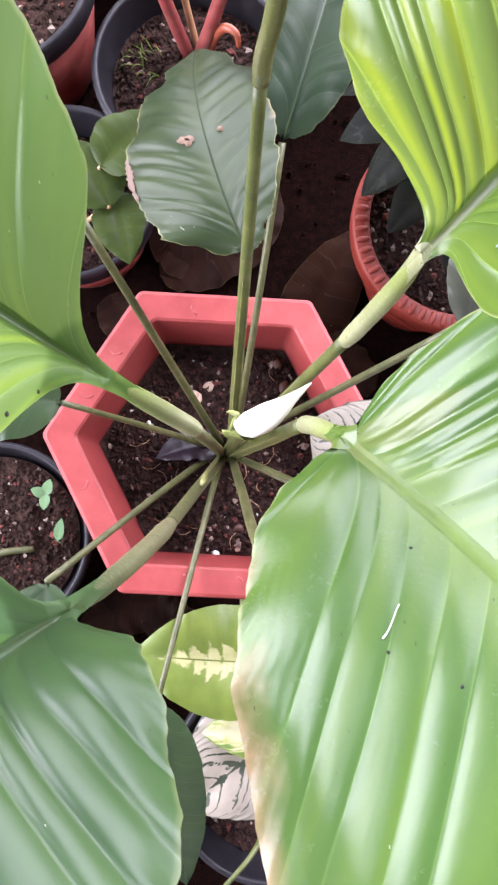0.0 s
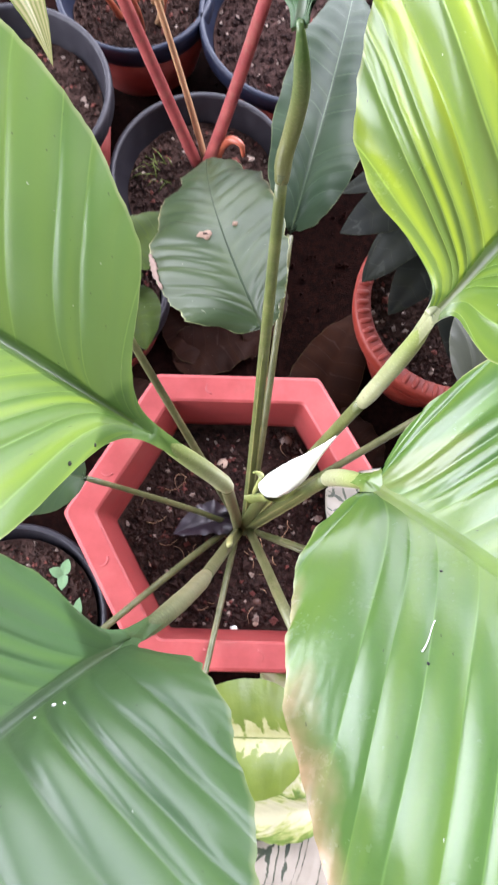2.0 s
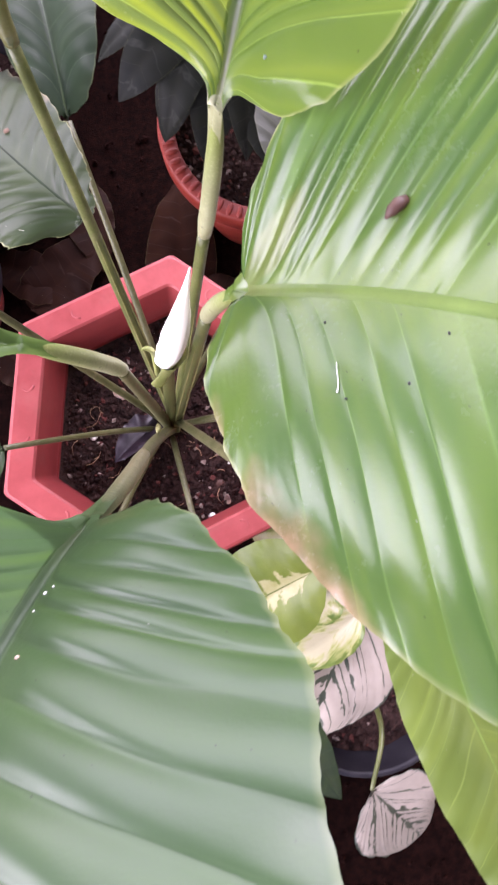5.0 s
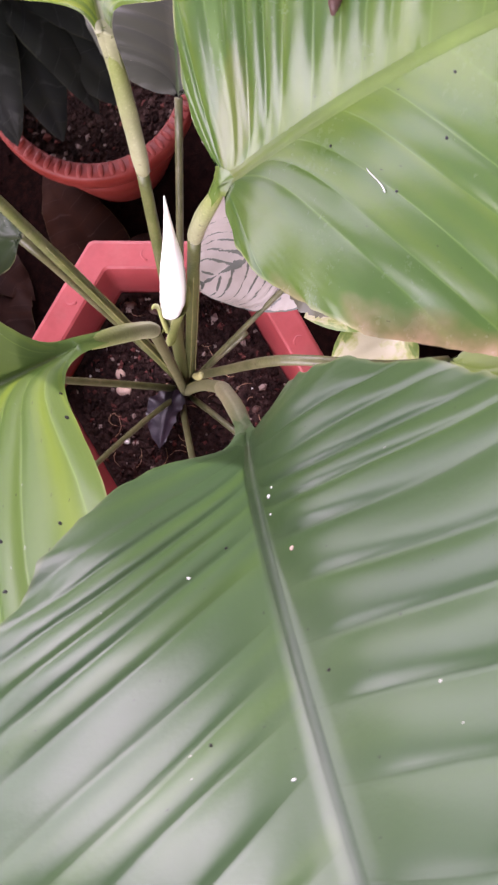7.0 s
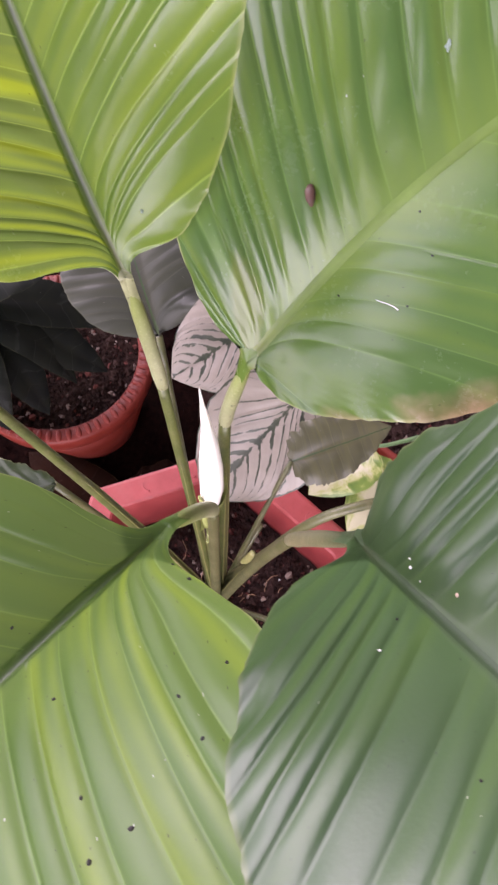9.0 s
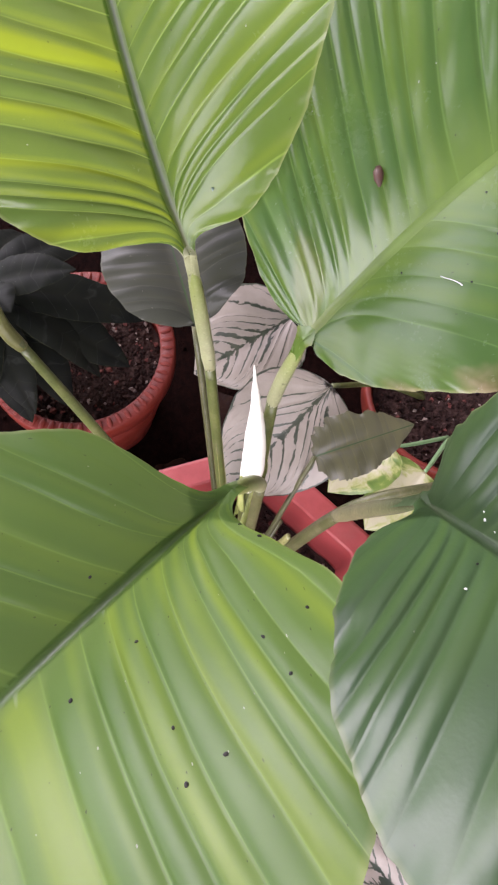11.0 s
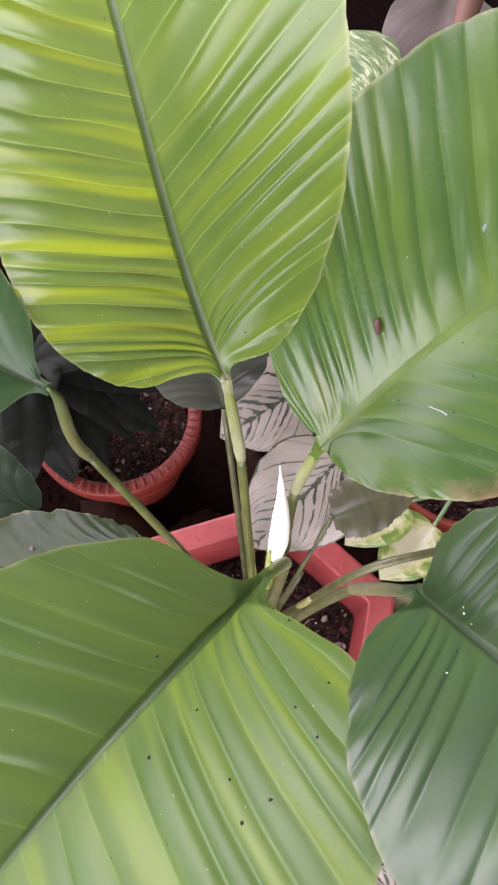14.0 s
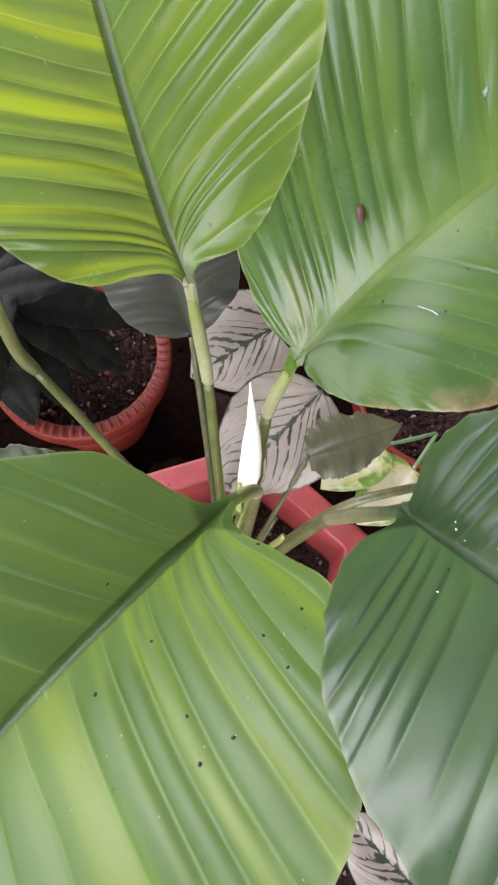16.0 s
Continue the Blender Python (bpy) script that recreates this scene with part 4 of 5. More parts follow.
north = Blade((0.0202, 0.0787, 0.5345), (0.0323, 0.2433, 0.6227), (0.0245, 0.1259, 0.5574), (0.0268, 0.1841, 0.6026), (-0.0324, 0.1203, 0.5358), (-0.0307, 0.2033, 0.6012), (0.0752, 0.0962, 0.5971), (0.0929, 0.1936, 0.6268), veins=15, sag=0.003, seed=5, neck=0.1, wing=0.0026)
east_leaf = add_leaf(lily, east, M_LEAF_DRY, M_MIDRIB, 0.0034, "broad green leaf with a dried brown margin", 300, 16)
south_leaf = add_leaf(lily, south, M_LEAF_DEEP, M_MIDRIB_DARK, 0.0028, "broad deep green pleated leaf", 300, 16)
west_leaf = add_leaf(lily, west, M_LEAF_MID, M_MIDRIB_OLIVE, 0.0038, "broad bright green leaf with dark specks", 300, 16)
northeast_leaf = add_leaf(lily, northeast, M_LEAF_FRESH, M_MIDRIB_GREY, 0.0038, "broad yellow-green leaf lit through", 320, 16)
add_leaf(lily, north, M_LEAF_NORTH, M_MIDRIB_DARK, 0.0024, "dark green leaf on a tall stalk", 120, 10)

# stalks: each rises from the soil to a swollen joint under its blade
def sheathed_stalk(pts, radii, material, edge, reach, label="", n=30):
    """A leaf stalk with the two pale edges of its sheath running up part of it."""
    stalk = stem(lily, "petiole", pts, radii, material, label, n, 12, 0.12)
    line = curve_points(pts, n)
    last = int(reach * n)
    for sign in (-1, 1):
        out = []
        for i in range(last):
            t = (line[i + 1] - line[i]).normalized()
            front = (Vector(edge) - t * Vector(edge).dot(t)).normalized()
            across = t.cross(front)
            r = radii[0] + (radii[1] - radii[0]) * i / (n - 1)
            out.append(line[i] + front * (r * 0.78) + across * (sign * r * 0.6) + front * (0.0004 * noise.noise((i * 0.45, sign, 2.0))))
        part("sheath_edge", tube(out, [(0.0009 + 0.0002 * noise.noise((i * 0.7, 3.0, sign))) * (1 - i / last) ** 0.6 for i in range(last)], 6), M_SHEATH, stalk)
    return stalk


def joint(pts, r, material, label, n=18):
    """The swollen joint: a blunt lip over the stalk, a slight waist, then it runs out into the midrib."""
    radii = []
    for i in range(n):
        f = i / (n - 1)
        radii.append(r * (0.86 + 0.22 * min(1, f * 9) - 0.08 * math.sin(math.pi * min(1, f * 1.6)) - 0.42 * max(0, f - 0.45) / 0.55 - 0.35 * max(0, f - 0.75) / 0.25))
    stem(lily, "knee", pts, radii, material, label, n, 14)


def leaf_foot(blade, leaf, pts, r, material, reach=0.1):
    """Where the blade runs down the joint: a trough that narrows from the blade's lobes to the stalk."""
    line = curve_points(pts, 18)[9:]
    bm = bmesh.new()
    uvl = bm.loops.layers.uv.new("UVMap")
    rows = []
    for i in range(25):
        f = i / 24
        row = []
        for x in (-1, -0.8, -0.6, -0.4, -0.2, 0, 0.2, 0.4, 0.6, 0.8, 1):
            side = 0 if x < 0 else 1
            if f < 0.4:
                q = f / 0.4 * (len(line) - 1)
                j = min(int(q), len(line) - 2)
                c = line[j].lerp(line[j + 1], q - j)
                _, n, _, across = blade.sheet(side, 0.01, 0.5)
                u = 0.0
            else:
                u = reach * (f - 0.4) / 0.6
                c, n, _, across = blade.sheet(side, u, 0.0)
            wide = (blade.sheet(side, reach, 1.0)[0] - bez(blade.mid, reach)).length * 0.8
            half = r * 1.05 + (wide - r * 1.05) * f ** 2.6
            out = across.normalized()
            flat = min(1.0, max(0.0, (f - 0.3) / 0.5))
            p = c + out * (half * abs(x)) + n * (r * (0.85 * (1 - flat) * (1 - 1.2 * x * x) + 0.1 * (1 - f)))
            if u > 0:
                on = blade.sheet(side, u, min(1.0, half * abs(x) / max(blade.sheet(side, u, 1.0)[2], 1e-4)))[0]
                p = p.lerp(on + n * (0.0003 - 0.0012 * min(1.0, max(0.0, (f - 0.45) / 0.4)) - 0.0004 * x * x), flat)
            row.append(bm.verts.new(p))
        rows.append(row)
    for i, (a, b) in enumerate(zip(rows, rows[1:])):
        for j in range(10):
            fc = bm.faces.new((a[j], a[j + 1], b[j + 1], b[j]))
            for lp, (jj, ii) in zip(fc.loops, ((j, i), (j + 1, i), (j + 1, i + 1), (j, i + 1))):
                lp[uvl].uv = (0.02, 0.3 * abs(jj / 5 - 1) * ii / 24)
    bmesh.ops.recalc_face_normals(bm, faces=bm.faces)
    if sum(fc.normal.z for fc in bm.faces) < 0:
        bmesh.ops.reverse_faces(bm, faces=bm.faces)
    part("leaf_foot", bm, material, leaf)


JOINTS = {
    "east": [(0.0394, -0.0150, 0.4285), (0.0412, -0.0163, 0.4433), (0.0437, -0.0197, 0.4597), (0.0475, -0.0246, 0.4755)],
    "west": [(0.0028, -0.0184, 0.4255), (-0.0007, -0.0176, 0.4436), (-0.0101, -0.0145, 0.4653), (-0.0197, -0.0105, 0.4779)],
    "south": [(-0.0036, -0.0511, 0.4300), (-0.0072, -0.0579, 0.4566), (-0.0119, -0.0637, 0.4827), (-0.0176, -0.0693, 0.5078)],
    "northeast": [(0.0540, 0.0167, 0.4210), (0.0583, 0.0195, 0.4443), (0.0622, 0.0225, 0.4675), (0.0640, 0.0247, 0.4893)],
}
sheathed_stalk([(0.006, -0.006, SOIL_Z), (0.0215, -0.0109, 0.2550), (0.0397, -0.0151, 0.4317)], (0.0042, 0.0027), M_PETIOLE, (-0.3, -1, 0.2), 0.9)
joint(JOINTS["east"], 0.0030, M_KNEE, "pale swollen leaf joint")
sheathed_stalk([(0.003, -0.004, SOIL_Z), (0.0033, -0.0115, 0.2640), (0.0025, -0.0186, 0.4284)], (0.0040, 0.0024), M_OLD_PETIOLE, (0.6, 0.6, 0.2), 0.7)
joint(JOINTS["west"], 0.0031, M_KNEE, "pale swollen leaf joint")
scarred = sheathed_stalk([(0.004, -0.005, SOIL_Z), (0.0028, -0.0214, 0.2256), (0.0006, -0.0374, 0.3513), (-0.0039, -0.0521, 0.4344)], (0.0040, 0.0024), M_OLD_PETIOLE, (0.5, 0.3, 0.6), 0.66)
joint(JOINTS["south"], 0.0029, M_OLD_KNEE, "scuffed olive leaf joint")
part("sheath_scar", tube(curve_points([(0.0022, -0.0288, 0.3250), (0.0022, -0.0328, 0.3410), (0.0028, -0.0355, 0.3570)], 8), [0.0008, 0.0016, 0.0020, 0.0021, 0.0021, 0.0020, 0.0019, 0.0015], 10, 0.6), M_SHEATH, scarred, "torn pale yellow end of a leaf sheath")
sheathed_stalk([(0.008, -0.002, SOIL_Z), (0.0317, 0.0073, 0.2620), (0.0544, 0.0169, 0.4243)], (0.0040, 0.0026), M_PETIOLE, (-0.5, -0.5, 0.6), 0.8)
joint(JOINTS["northeast"], 0.0031, M_KNEE, "pale swollen leaf joint")
sheathed_stalk([(0.010, 0.006, SOIL_Z), (0.013, 0.022, 0.22), (0.016, 0.048, 0.36), (0.0190, 0.0776, 0.4775)], (0.0042, 0.0021), M_PETIOLE, (0.3, -0.8, 0.4), 0.75)
joint([(0.0189, 0.0768, 0.4735), (0.0193, 0.0800, 0.4815), (0.0212, 0.0822, 0.492), (0.0224, 0.0810, 0.509), (0.0214, 0.0784, 0.5245), (0.0201, 0.0787, 0.5355)], 0.0027, M_KNEE_OLIVE, "olive swollen leaf joint")

leaf_foot(east, east_leaf, JOINTS["east"], 0.0024, M_LEAF_DRY)
leaf_foot(west, west_leaf, JOINTS["west"], 0.0025, M_LEAF_MID)
leaf_foot(south, south_leaf, JOINTS["south"], 0.0023, M_LEAF_DEEP)
leaf_foot(northeast, northeast_leaf, JOINTS["northeast"], 0.0025, M_KNEE, 0.05)

# white bud: a rolled spathe with one overlapping edge, on its own stalk
stem(lily, "flower_stalk", [(0.005, -0.004, SOIL_Z), (0.0130, -0.0071, 0.2360), (0.0205, -0.0100, 0.3740)], (0.0042, 0.0033), M_PETIOLE, "", 24, 12)
bud_line = curve_points([(0.0198, -0.0099, 0.3660), (0.0216, -0.0103, 0.3760), (0.0255, -0.0106, 0.3950), (0.0297, -0.0101, 0.4180), (0.0338, -0.0087, 0.4400), (0.0383, -0.0066, 0.4618)], 40)
bm = bmesh.new()
far = bm.verts.layers.float.new("along")
rolls = []
for i, p in enumerate(bud_line):
    f = i / 39
    r = float(np.interp(f, (0, 0.08, 0.2, 0.36, 0.52, 0.66, 0.78, 0.9, 1.0), (0.0028, 0.0046, 0.0060, 0.0066, 0.0060, 0.0044, 0.0026, 0.0012, 0.0003)))
    t = (bud_line[min(i + 1, 39)] - bud_line[max(i - 1, 0)]).normalized()
    a1 = t.cross(Vector((0, 1, 0))).normalized()
    a2 = t.cross(a1)
    roll = []
    for k in range(25):
        w = 2 * math.pi * k / 24
        rr = r * (0.93 + 0.13 * k / 24 + 0.05 * math.sin(3 * w + 5 * f)) + (0.0006 * noise.noise((w * 1.2, f * 9, 4.0)) + 0.0003 * noise.noise((w * 3.0, f * 24, 7.0))) * min(1, 1.3 - f)
        w += 1.1 + 1.3 * f
        roll.append(bm.verts.new(p + a1 * (math.cos(w) * rr) + a2 * (math.sin(w) * rr * 0.82)))
        roll[-1][far] = f
    rolls.append(roll)
for a, b in zip(rolls, rolls[1:]):
    for k in range(24):
        bm.faces.new((a[k], a[k + 1], b[k + 1], b[k]))
    bm.faces.new((a[24], a[0], b[0], b[24]))
bm.faces.new(rolls[0][::-1])
bm.faces.new(rolls[-1])
part("spathe", bm, M_SPATHE, lily, "tightly rolled white flower bud")
# yellow-green bract that sheathes the foot of the bud, with a curled spur
bm = bmesh.new()
far = bm.verts.layers.float.new("along")
cup = []
for i in range(13):
    f = i / 12
    p = Vector((0.0128, -0.0075, 0.325)).lerp(Vector((0.0242, -0.0113, 0.392)), f)
    row = []
    for k in range(17):
        w = -2.4 + 4.8 * k / 16
        rr = 0.0042 + 0.0028 * f * f
        drop = 0.026 * (abs(w) / 2.4) ** 1.3 * f
        row.append(bm.verts.new(p + Vector((math.sin(w + 2.3) * rr, math.cos(w + 2.3) * rr, -drop))))
        row[-1][far] = f
    cup.append(row)
for a, b in zip(cup, cup[1:]):
    for k in range(16):
        bm.faces.new((a[k], a[k + 1], b[k + 1], b[k]))
bmesh.ops.solidify(bm, geom=bm.faces[:], thickness=0.0005)
bract = part("bract", bm, M_BRACT, lily, "yellow-green bract round the foot of the bud")
part("spur", tube(curve_points([(0.0150, -0.0078, 0.3450), (0.0158, -0.0073, 0.3680), (0.0162, -0.0075, 0.3860), (0.0144, -0.0079, 0.3970), (0.0126, -0.0083, 0.4000)], 16), [0.0030 - 0.0025 * (i / 15) ** 0.7 for i in range(16)], 8, 0.6), M_BRACT, bract)

# older stalks that spread low over the soil
LOW = (
    ((0.002, 0.004), (-0.028, 0.042, 0.21), (-0.066, 0.092, 0.335), 0.0032),
    ((-0.004, 0.0), (-0.04, 0.006, 0.17), (-0.093, 0.012, 0.245), 0.0026),
    ((-0.004, -0.004), (-0.045, -0.045, 0.17), (-0.094, -0.097, 0.245), 0.003),
    ((0.002, -0.008), (-0.005, -0.055, 0.15), (-0.03, -0.185, 0.18), 0.0028),
    ((0.008, 0.002), (0.06, 0.022, 0.22), (0.119, 0.046, 0.342), 0.003),
    ((0.008, -0.003), (0.032, -0.016, 0.14), (0.062, -0.03, 0.17), 0.003),
    ((0.010, 0.004), (0.014, 0.04, 0.22), (0.0173, 0.0755, 0.3495), 0.003),
    ((0.012, 0.003), (0.022, 0.06, 0.2), (0.033, 0.165, 0.285), 0.003),
)
stem(lily, "petiole", [(0.008, 0.001, SOIL_Z), (0.0116, -0.0094, 0.16), (0.0211, -0.0381, 0.26), (0.031, -0.067, 0.345), (0.055, -0.112, 0.34), (0.09, -0.15, 0.28)], (0.0034, 0.0024), M_OLD_PETIOLE, "thin older leaf stalk", 30, 8)
for (x, y), b, c, r in LOW:
    stem(lily, "petiole", [(x, y, SOIL_Z), Vector(((x + b[0]) / 2, (y + b[1]) / 2, (SOIL_Z + b[2]) / 2 + 0.01)), b, c], (r, r * 0.72), M_OLD_PETIOLE, "thin older leaf stalk", 18, 8)

# smaller, lower leaves of the same plant
back = Blade((0.0173, 0.0738, 0.3500), (-0.0265, 0.2620, 0.2230), (-0.0003, 0.1046, 0.3596), (-0.0214, 0.1706, 0.3306), (-0.0620, 0.0680, 0.3306), (-0.0640, 0.1700, 0.3174), (0.0380, 0.0826, 0.3438), (0.0349, 0.2246, 0.2998), veins=13, pleat=0.0017, sag=0.003, wave=0.004, seed=7, ragged=0.005)
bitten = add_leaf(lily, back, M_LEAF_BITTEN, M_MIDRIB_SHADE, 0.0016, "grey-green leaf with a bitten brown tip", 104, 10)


def blade_patch(blade, leaf, place, r, material, label, seed, lift=0.0005):
    """A thin patch that follows the blade: a dried scab, or a hole given by colour."""
    bm = bmesh.new()
    c, n = blade.nearest(place)
    a = n.cross(Vector((0.3, 1, 0))).normalized()
    b = n.cross(a)
    ring = []
    for i in range(14):
        w = 2 * math.pi * i / 14
        q = r * (1 + 0.9 * noise.noise((math.cos(w) * 1.4 + seed, math.sin(w) * 1.4, 0.0)))
        ring.append(c + a * (math.cos(w) * q) + b * (math.sin(w) * q * 0.7))
    top = [bm.verts.new(p + n * lift) for p in ring]
    low = [bm.verts.new(p - n * 0.0012) for p in ring]
    mid = bm.verts.new(c + n * (lift + 0.0003))
    for i in range(14):
        j = (i + 1) % 14
        bm.faces.new((top[i], top[j], mid))
        bm.faces.new((low[i], low[j], top[j], top[i]))
    bmesh.ops.recalc_face_normals(bm, faces=bm.faces)
    part("blade_patch", bm, material, leaf, label)


blade_patch(back, bitten, (-0.0184, 0.1398, 0.3412), 0.0044, M_SCAR, "dry tan scar in the leaf", 1.0, 0.0008)
# the dark inside the scar's hole is a painted patch
blade_patch(back, bitten, (-0.0175, 0.1389, 0.3412), 0.0011, M_DEAD, "dark patch painted for the hole in the scar", 2.0, 0.0014)
blade_patch(back, bitten, (-0.0030, 0.1486, 0.3403), 0.0018, M_SCAR, "dry tan scar in the leaf", 3.0, 0.0012)
# a hole in the blade: the pale light beyond is painted as a patch
blade_patch(east, east_leaf, (0.1115, -0.0665, 0.555), 0.0011, M_GREY_SPOT, "grey patch painted for pale light seen through a small hole", 5.0, 0.0006)
blade_patch(northeast, northeast_leaf, (0.0730, 0.0170, 0.512), 0.0006, M_GREY_SPOT, "tiny pale blemish", 6.0, 0.0005)
curl_pts = [back.nearest(p)[0] + Vector((-0.001, -0.0012, 0.0012)) for p in ((-0.0555, 0.131, 0.31), (-0.0495, 0.124, 0.31), (-0.043, 0.1175, 0.31), (-0.0365, 0.1115, 0.31), (-0.029, 0.1075, 0.31))]
part("curled_margin", tube(curve_points(curl_pts, 16), [0.0005 + 0.0014 * math.sin(math.pi * i / 15) + 0.0006 * math.sin(i * 2.3) for i in range(16)], 8, 0.45), M_DEAD_PALE, bitten, "dry pinkish curled leaf margin")
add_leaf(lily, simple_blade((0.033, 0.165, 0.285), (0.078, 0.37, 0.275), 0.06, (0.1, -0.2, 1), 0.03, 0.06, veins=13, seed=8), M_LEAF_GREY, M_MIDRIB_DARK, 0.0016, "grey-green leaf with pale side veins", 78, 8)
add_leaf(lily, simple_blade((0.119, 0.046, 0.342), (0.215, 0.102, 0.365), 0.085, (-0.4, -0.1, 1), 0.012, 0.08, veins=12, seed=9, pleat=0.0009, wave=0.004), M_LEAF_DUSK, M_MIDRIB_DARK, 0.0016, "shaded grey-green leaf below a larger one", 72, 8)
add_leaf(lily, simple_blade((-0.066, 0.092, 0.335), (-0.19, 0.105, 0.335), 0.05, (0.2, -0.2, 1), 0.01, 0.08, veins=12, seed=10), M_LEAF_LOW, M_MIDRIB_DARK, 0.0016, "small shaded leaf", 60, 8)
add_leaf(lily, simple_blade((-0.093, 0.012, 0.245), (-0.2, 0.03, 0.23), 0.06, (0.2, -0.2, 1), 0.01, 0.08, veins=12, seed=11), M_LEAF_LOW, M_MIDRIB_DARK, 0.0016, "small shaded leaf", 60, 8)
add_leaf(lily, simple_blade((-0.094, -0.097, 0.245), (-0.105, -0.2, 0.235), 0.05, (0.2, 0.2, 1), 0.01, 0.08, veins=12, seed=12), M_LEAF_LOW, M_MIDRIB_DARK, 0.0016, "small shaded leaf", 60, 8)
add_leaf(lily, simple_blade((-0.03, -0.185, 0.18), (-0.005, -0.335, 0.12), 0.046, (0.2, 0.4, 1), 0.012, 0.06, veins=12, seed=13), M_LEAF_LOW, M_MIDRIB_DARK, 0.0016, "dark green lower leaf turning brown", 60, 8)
add_leaf(lily, Blade((0.09, -0.15, 0.28), (0.07, -0.40, 0.32), (0.088, -0.22, 0.295), (0.08, -0.32, 0.315), (0.04, -0.18, 0.29), (0.035, -0.32, 0.31), (0.15, -0.18, 0.28), (0.14, -0.32, 0.31), veins=15, seed=14), M_LEAF_YELLOW, M_MIDRIB, 0.0016, "yellow-green leaf behind the dried one", 120, 8)
add_leaf(lily, simple_blade((0.094, -0.043, 0.24), (0.131, -0.108, 0.252), 0.046, (-0.4, 0.0, 1), 0.006, 0.02, fat=0.42, veins=9, pleat=0.0003, seed=73, ragged=0.006), M_LEAF_ASH, M_MIDRIB_DARK, 0.0012, "grey-green leaf with ragged edge", 54, 6)
stem(lily, "petiole", [(0.010, -0.004, SOIL_Z), (0.03, -0.014, 0.14), (0.062, -0.029, 0.195), (0.095, -0.044, 0.24)], (0.0028, 0.0018), M_OLD_PETIOLE, "thin older leaf stalk", 18, 8)
shrivel = simple_blade((0.0, 0.004, 0.10), (-0.05, -0.012, 0.115), 0.032, (0, 0.5, 1), 0.006, 0.2, veins=6, seed=15, wave=0.004)
add_leaf(lily, shrivel, M_SHRIVELLED, None, label="dead blackened leaf folded on the soil", nu=36, nv=6)

# bits lying on the blades
def leaf_crumb(blade, place, r, material, label, seed):
    p, n = blade.nearest(place)
    ob = pebble(p + n * r * 0.35, r, material, label, "crumb", seed, 0.7)
    tagged(ob, group="crumbs on the leaves")


M_GRIT_BLACK = plastic_material("grit_black", (0.012, 0.01, 0.008), 0.6, 0.1, 300)
for i, place in enumerate(((-0.0272, -0.078, 0.531), (-0.0255, -0.0775, 0.531), (-0.049, -0.072, 0.545), (-0.031, -0.079, 0.534), (-0.058, -0.101, 0.575))):
    leaf_crumb(south, place, (0.00036, 0.00022, 0.0003, 0.0002, 0.0003)[i], M_WHITE_BIT, "tiny pale crumb lying on a dark green leaf", 200 + i)
leaf_crumb(south, (-0.0332, -0.085, 0.545), 0.0004, M_PEBBLE, "tiny tan crumb lying on a dark green leaf", 206)
for i, place in enumerate(((-0.045, -0.12, 0.545), (-0.043, -0.121, 0.544), (-0.044, -0.0755, 0.536), (-0.066, -0.088, 0.566))):
    leaf_crumb(south, place, 0.00028, M_GRIT_BLACK, "tiny black grit on a dark green leaf", 210 + i)
for i, place in enumerate(((-0.0355, -0.0245, 0.5), (-0.031, -0.0185, 0.49), (-0.0325, -0.0195, 0.492), (-0.091, -0.027, 0.536), (-0.087, -0.015, 0.531), (-0.062, -0.027, 0.53), (-0.082, 0.017, 0.526), (-0.06, 0.013, 0.508), (-0.072, -0.034, 0.54), (-0.1, -0.02, 0.538), (-0.05, -0.04, 0.53), (-0.07, 0.0, 0.516))):
    leaf_crumb(west, place, 0.0004 if i % 3 else 0.0005, M_GRIT_BLACK, "tiny black grit on a bright green leaf", 220 + i)
for i, place in enumerate(((0.05, -0.072, 0.519), (0.06, -0.072, 0.533), (0.073, -0.067, 0.534), (0.057, -0.051, 0.508))):
    leaf_crumb(east, place, 0.00032, M_GRIT_BLACK, "tiny black grit on a broad green leaf", 240 + i)
p, n = east.nearest((0.084, -0.037, 0.52))
bm = bmesh.new()
q = Vector((-0.93, -0.25, -0.3)).normalized()
tube([p + n * 0.0013 - q * 0.0032, p + n * 0.0019 - q * 0.0014, p + n * 0.0019 + q * 0.001, p + n * 0.0012 + q * 0.0034], [0.0009, 0.0017, 0.0015, 0.0004], 10, 0.7, bm=bm)
husk = tagged(mesh_object("seed_husk", bm, M_HUSK), "small reddish brown seed husk on a green leaf", "husk")
bm = bmesh.new()
tube([p + n * 0.0017 - q * 0.0008, p + n * 0.0026 - q * 0.0016, p + n * 0.0019 - q * 0.0030], [0.0004, 0.0006, 0.0003], 8, 0.7, bm=bm)
part("split_end", bm, M_PEBBLE, husk, "pale split end of the husk")
p, n = east.nearest((0.05, -0.067, 0.519))
p3, n3 = east.nearest((0.0535, -0.0605, 0.517))
bm = bmesh.new()
tube(curve_points([p + n * 0.0004, p + n * 0.0006 + (p3 - p) * 0.35 + Vector((0.0007, -0.0003, 0.0004)), p + (p3 - p) * 0.75 + n3 * 0.0006 - Vector((0.0002, -0.0002, 0)), p3 + n3 * 0.0004], 10), [0.00021 - 0.0001 * min(1, i / 4) for i in range(10)], 6, bm=bm)
tagged(mesh_object("dry_fibre", bm, M_WHITE_BIT), "tiny curved white plant fibre lying on a leaf", "fibre")

# ---------------------------------------------------------------- round pots and their soil


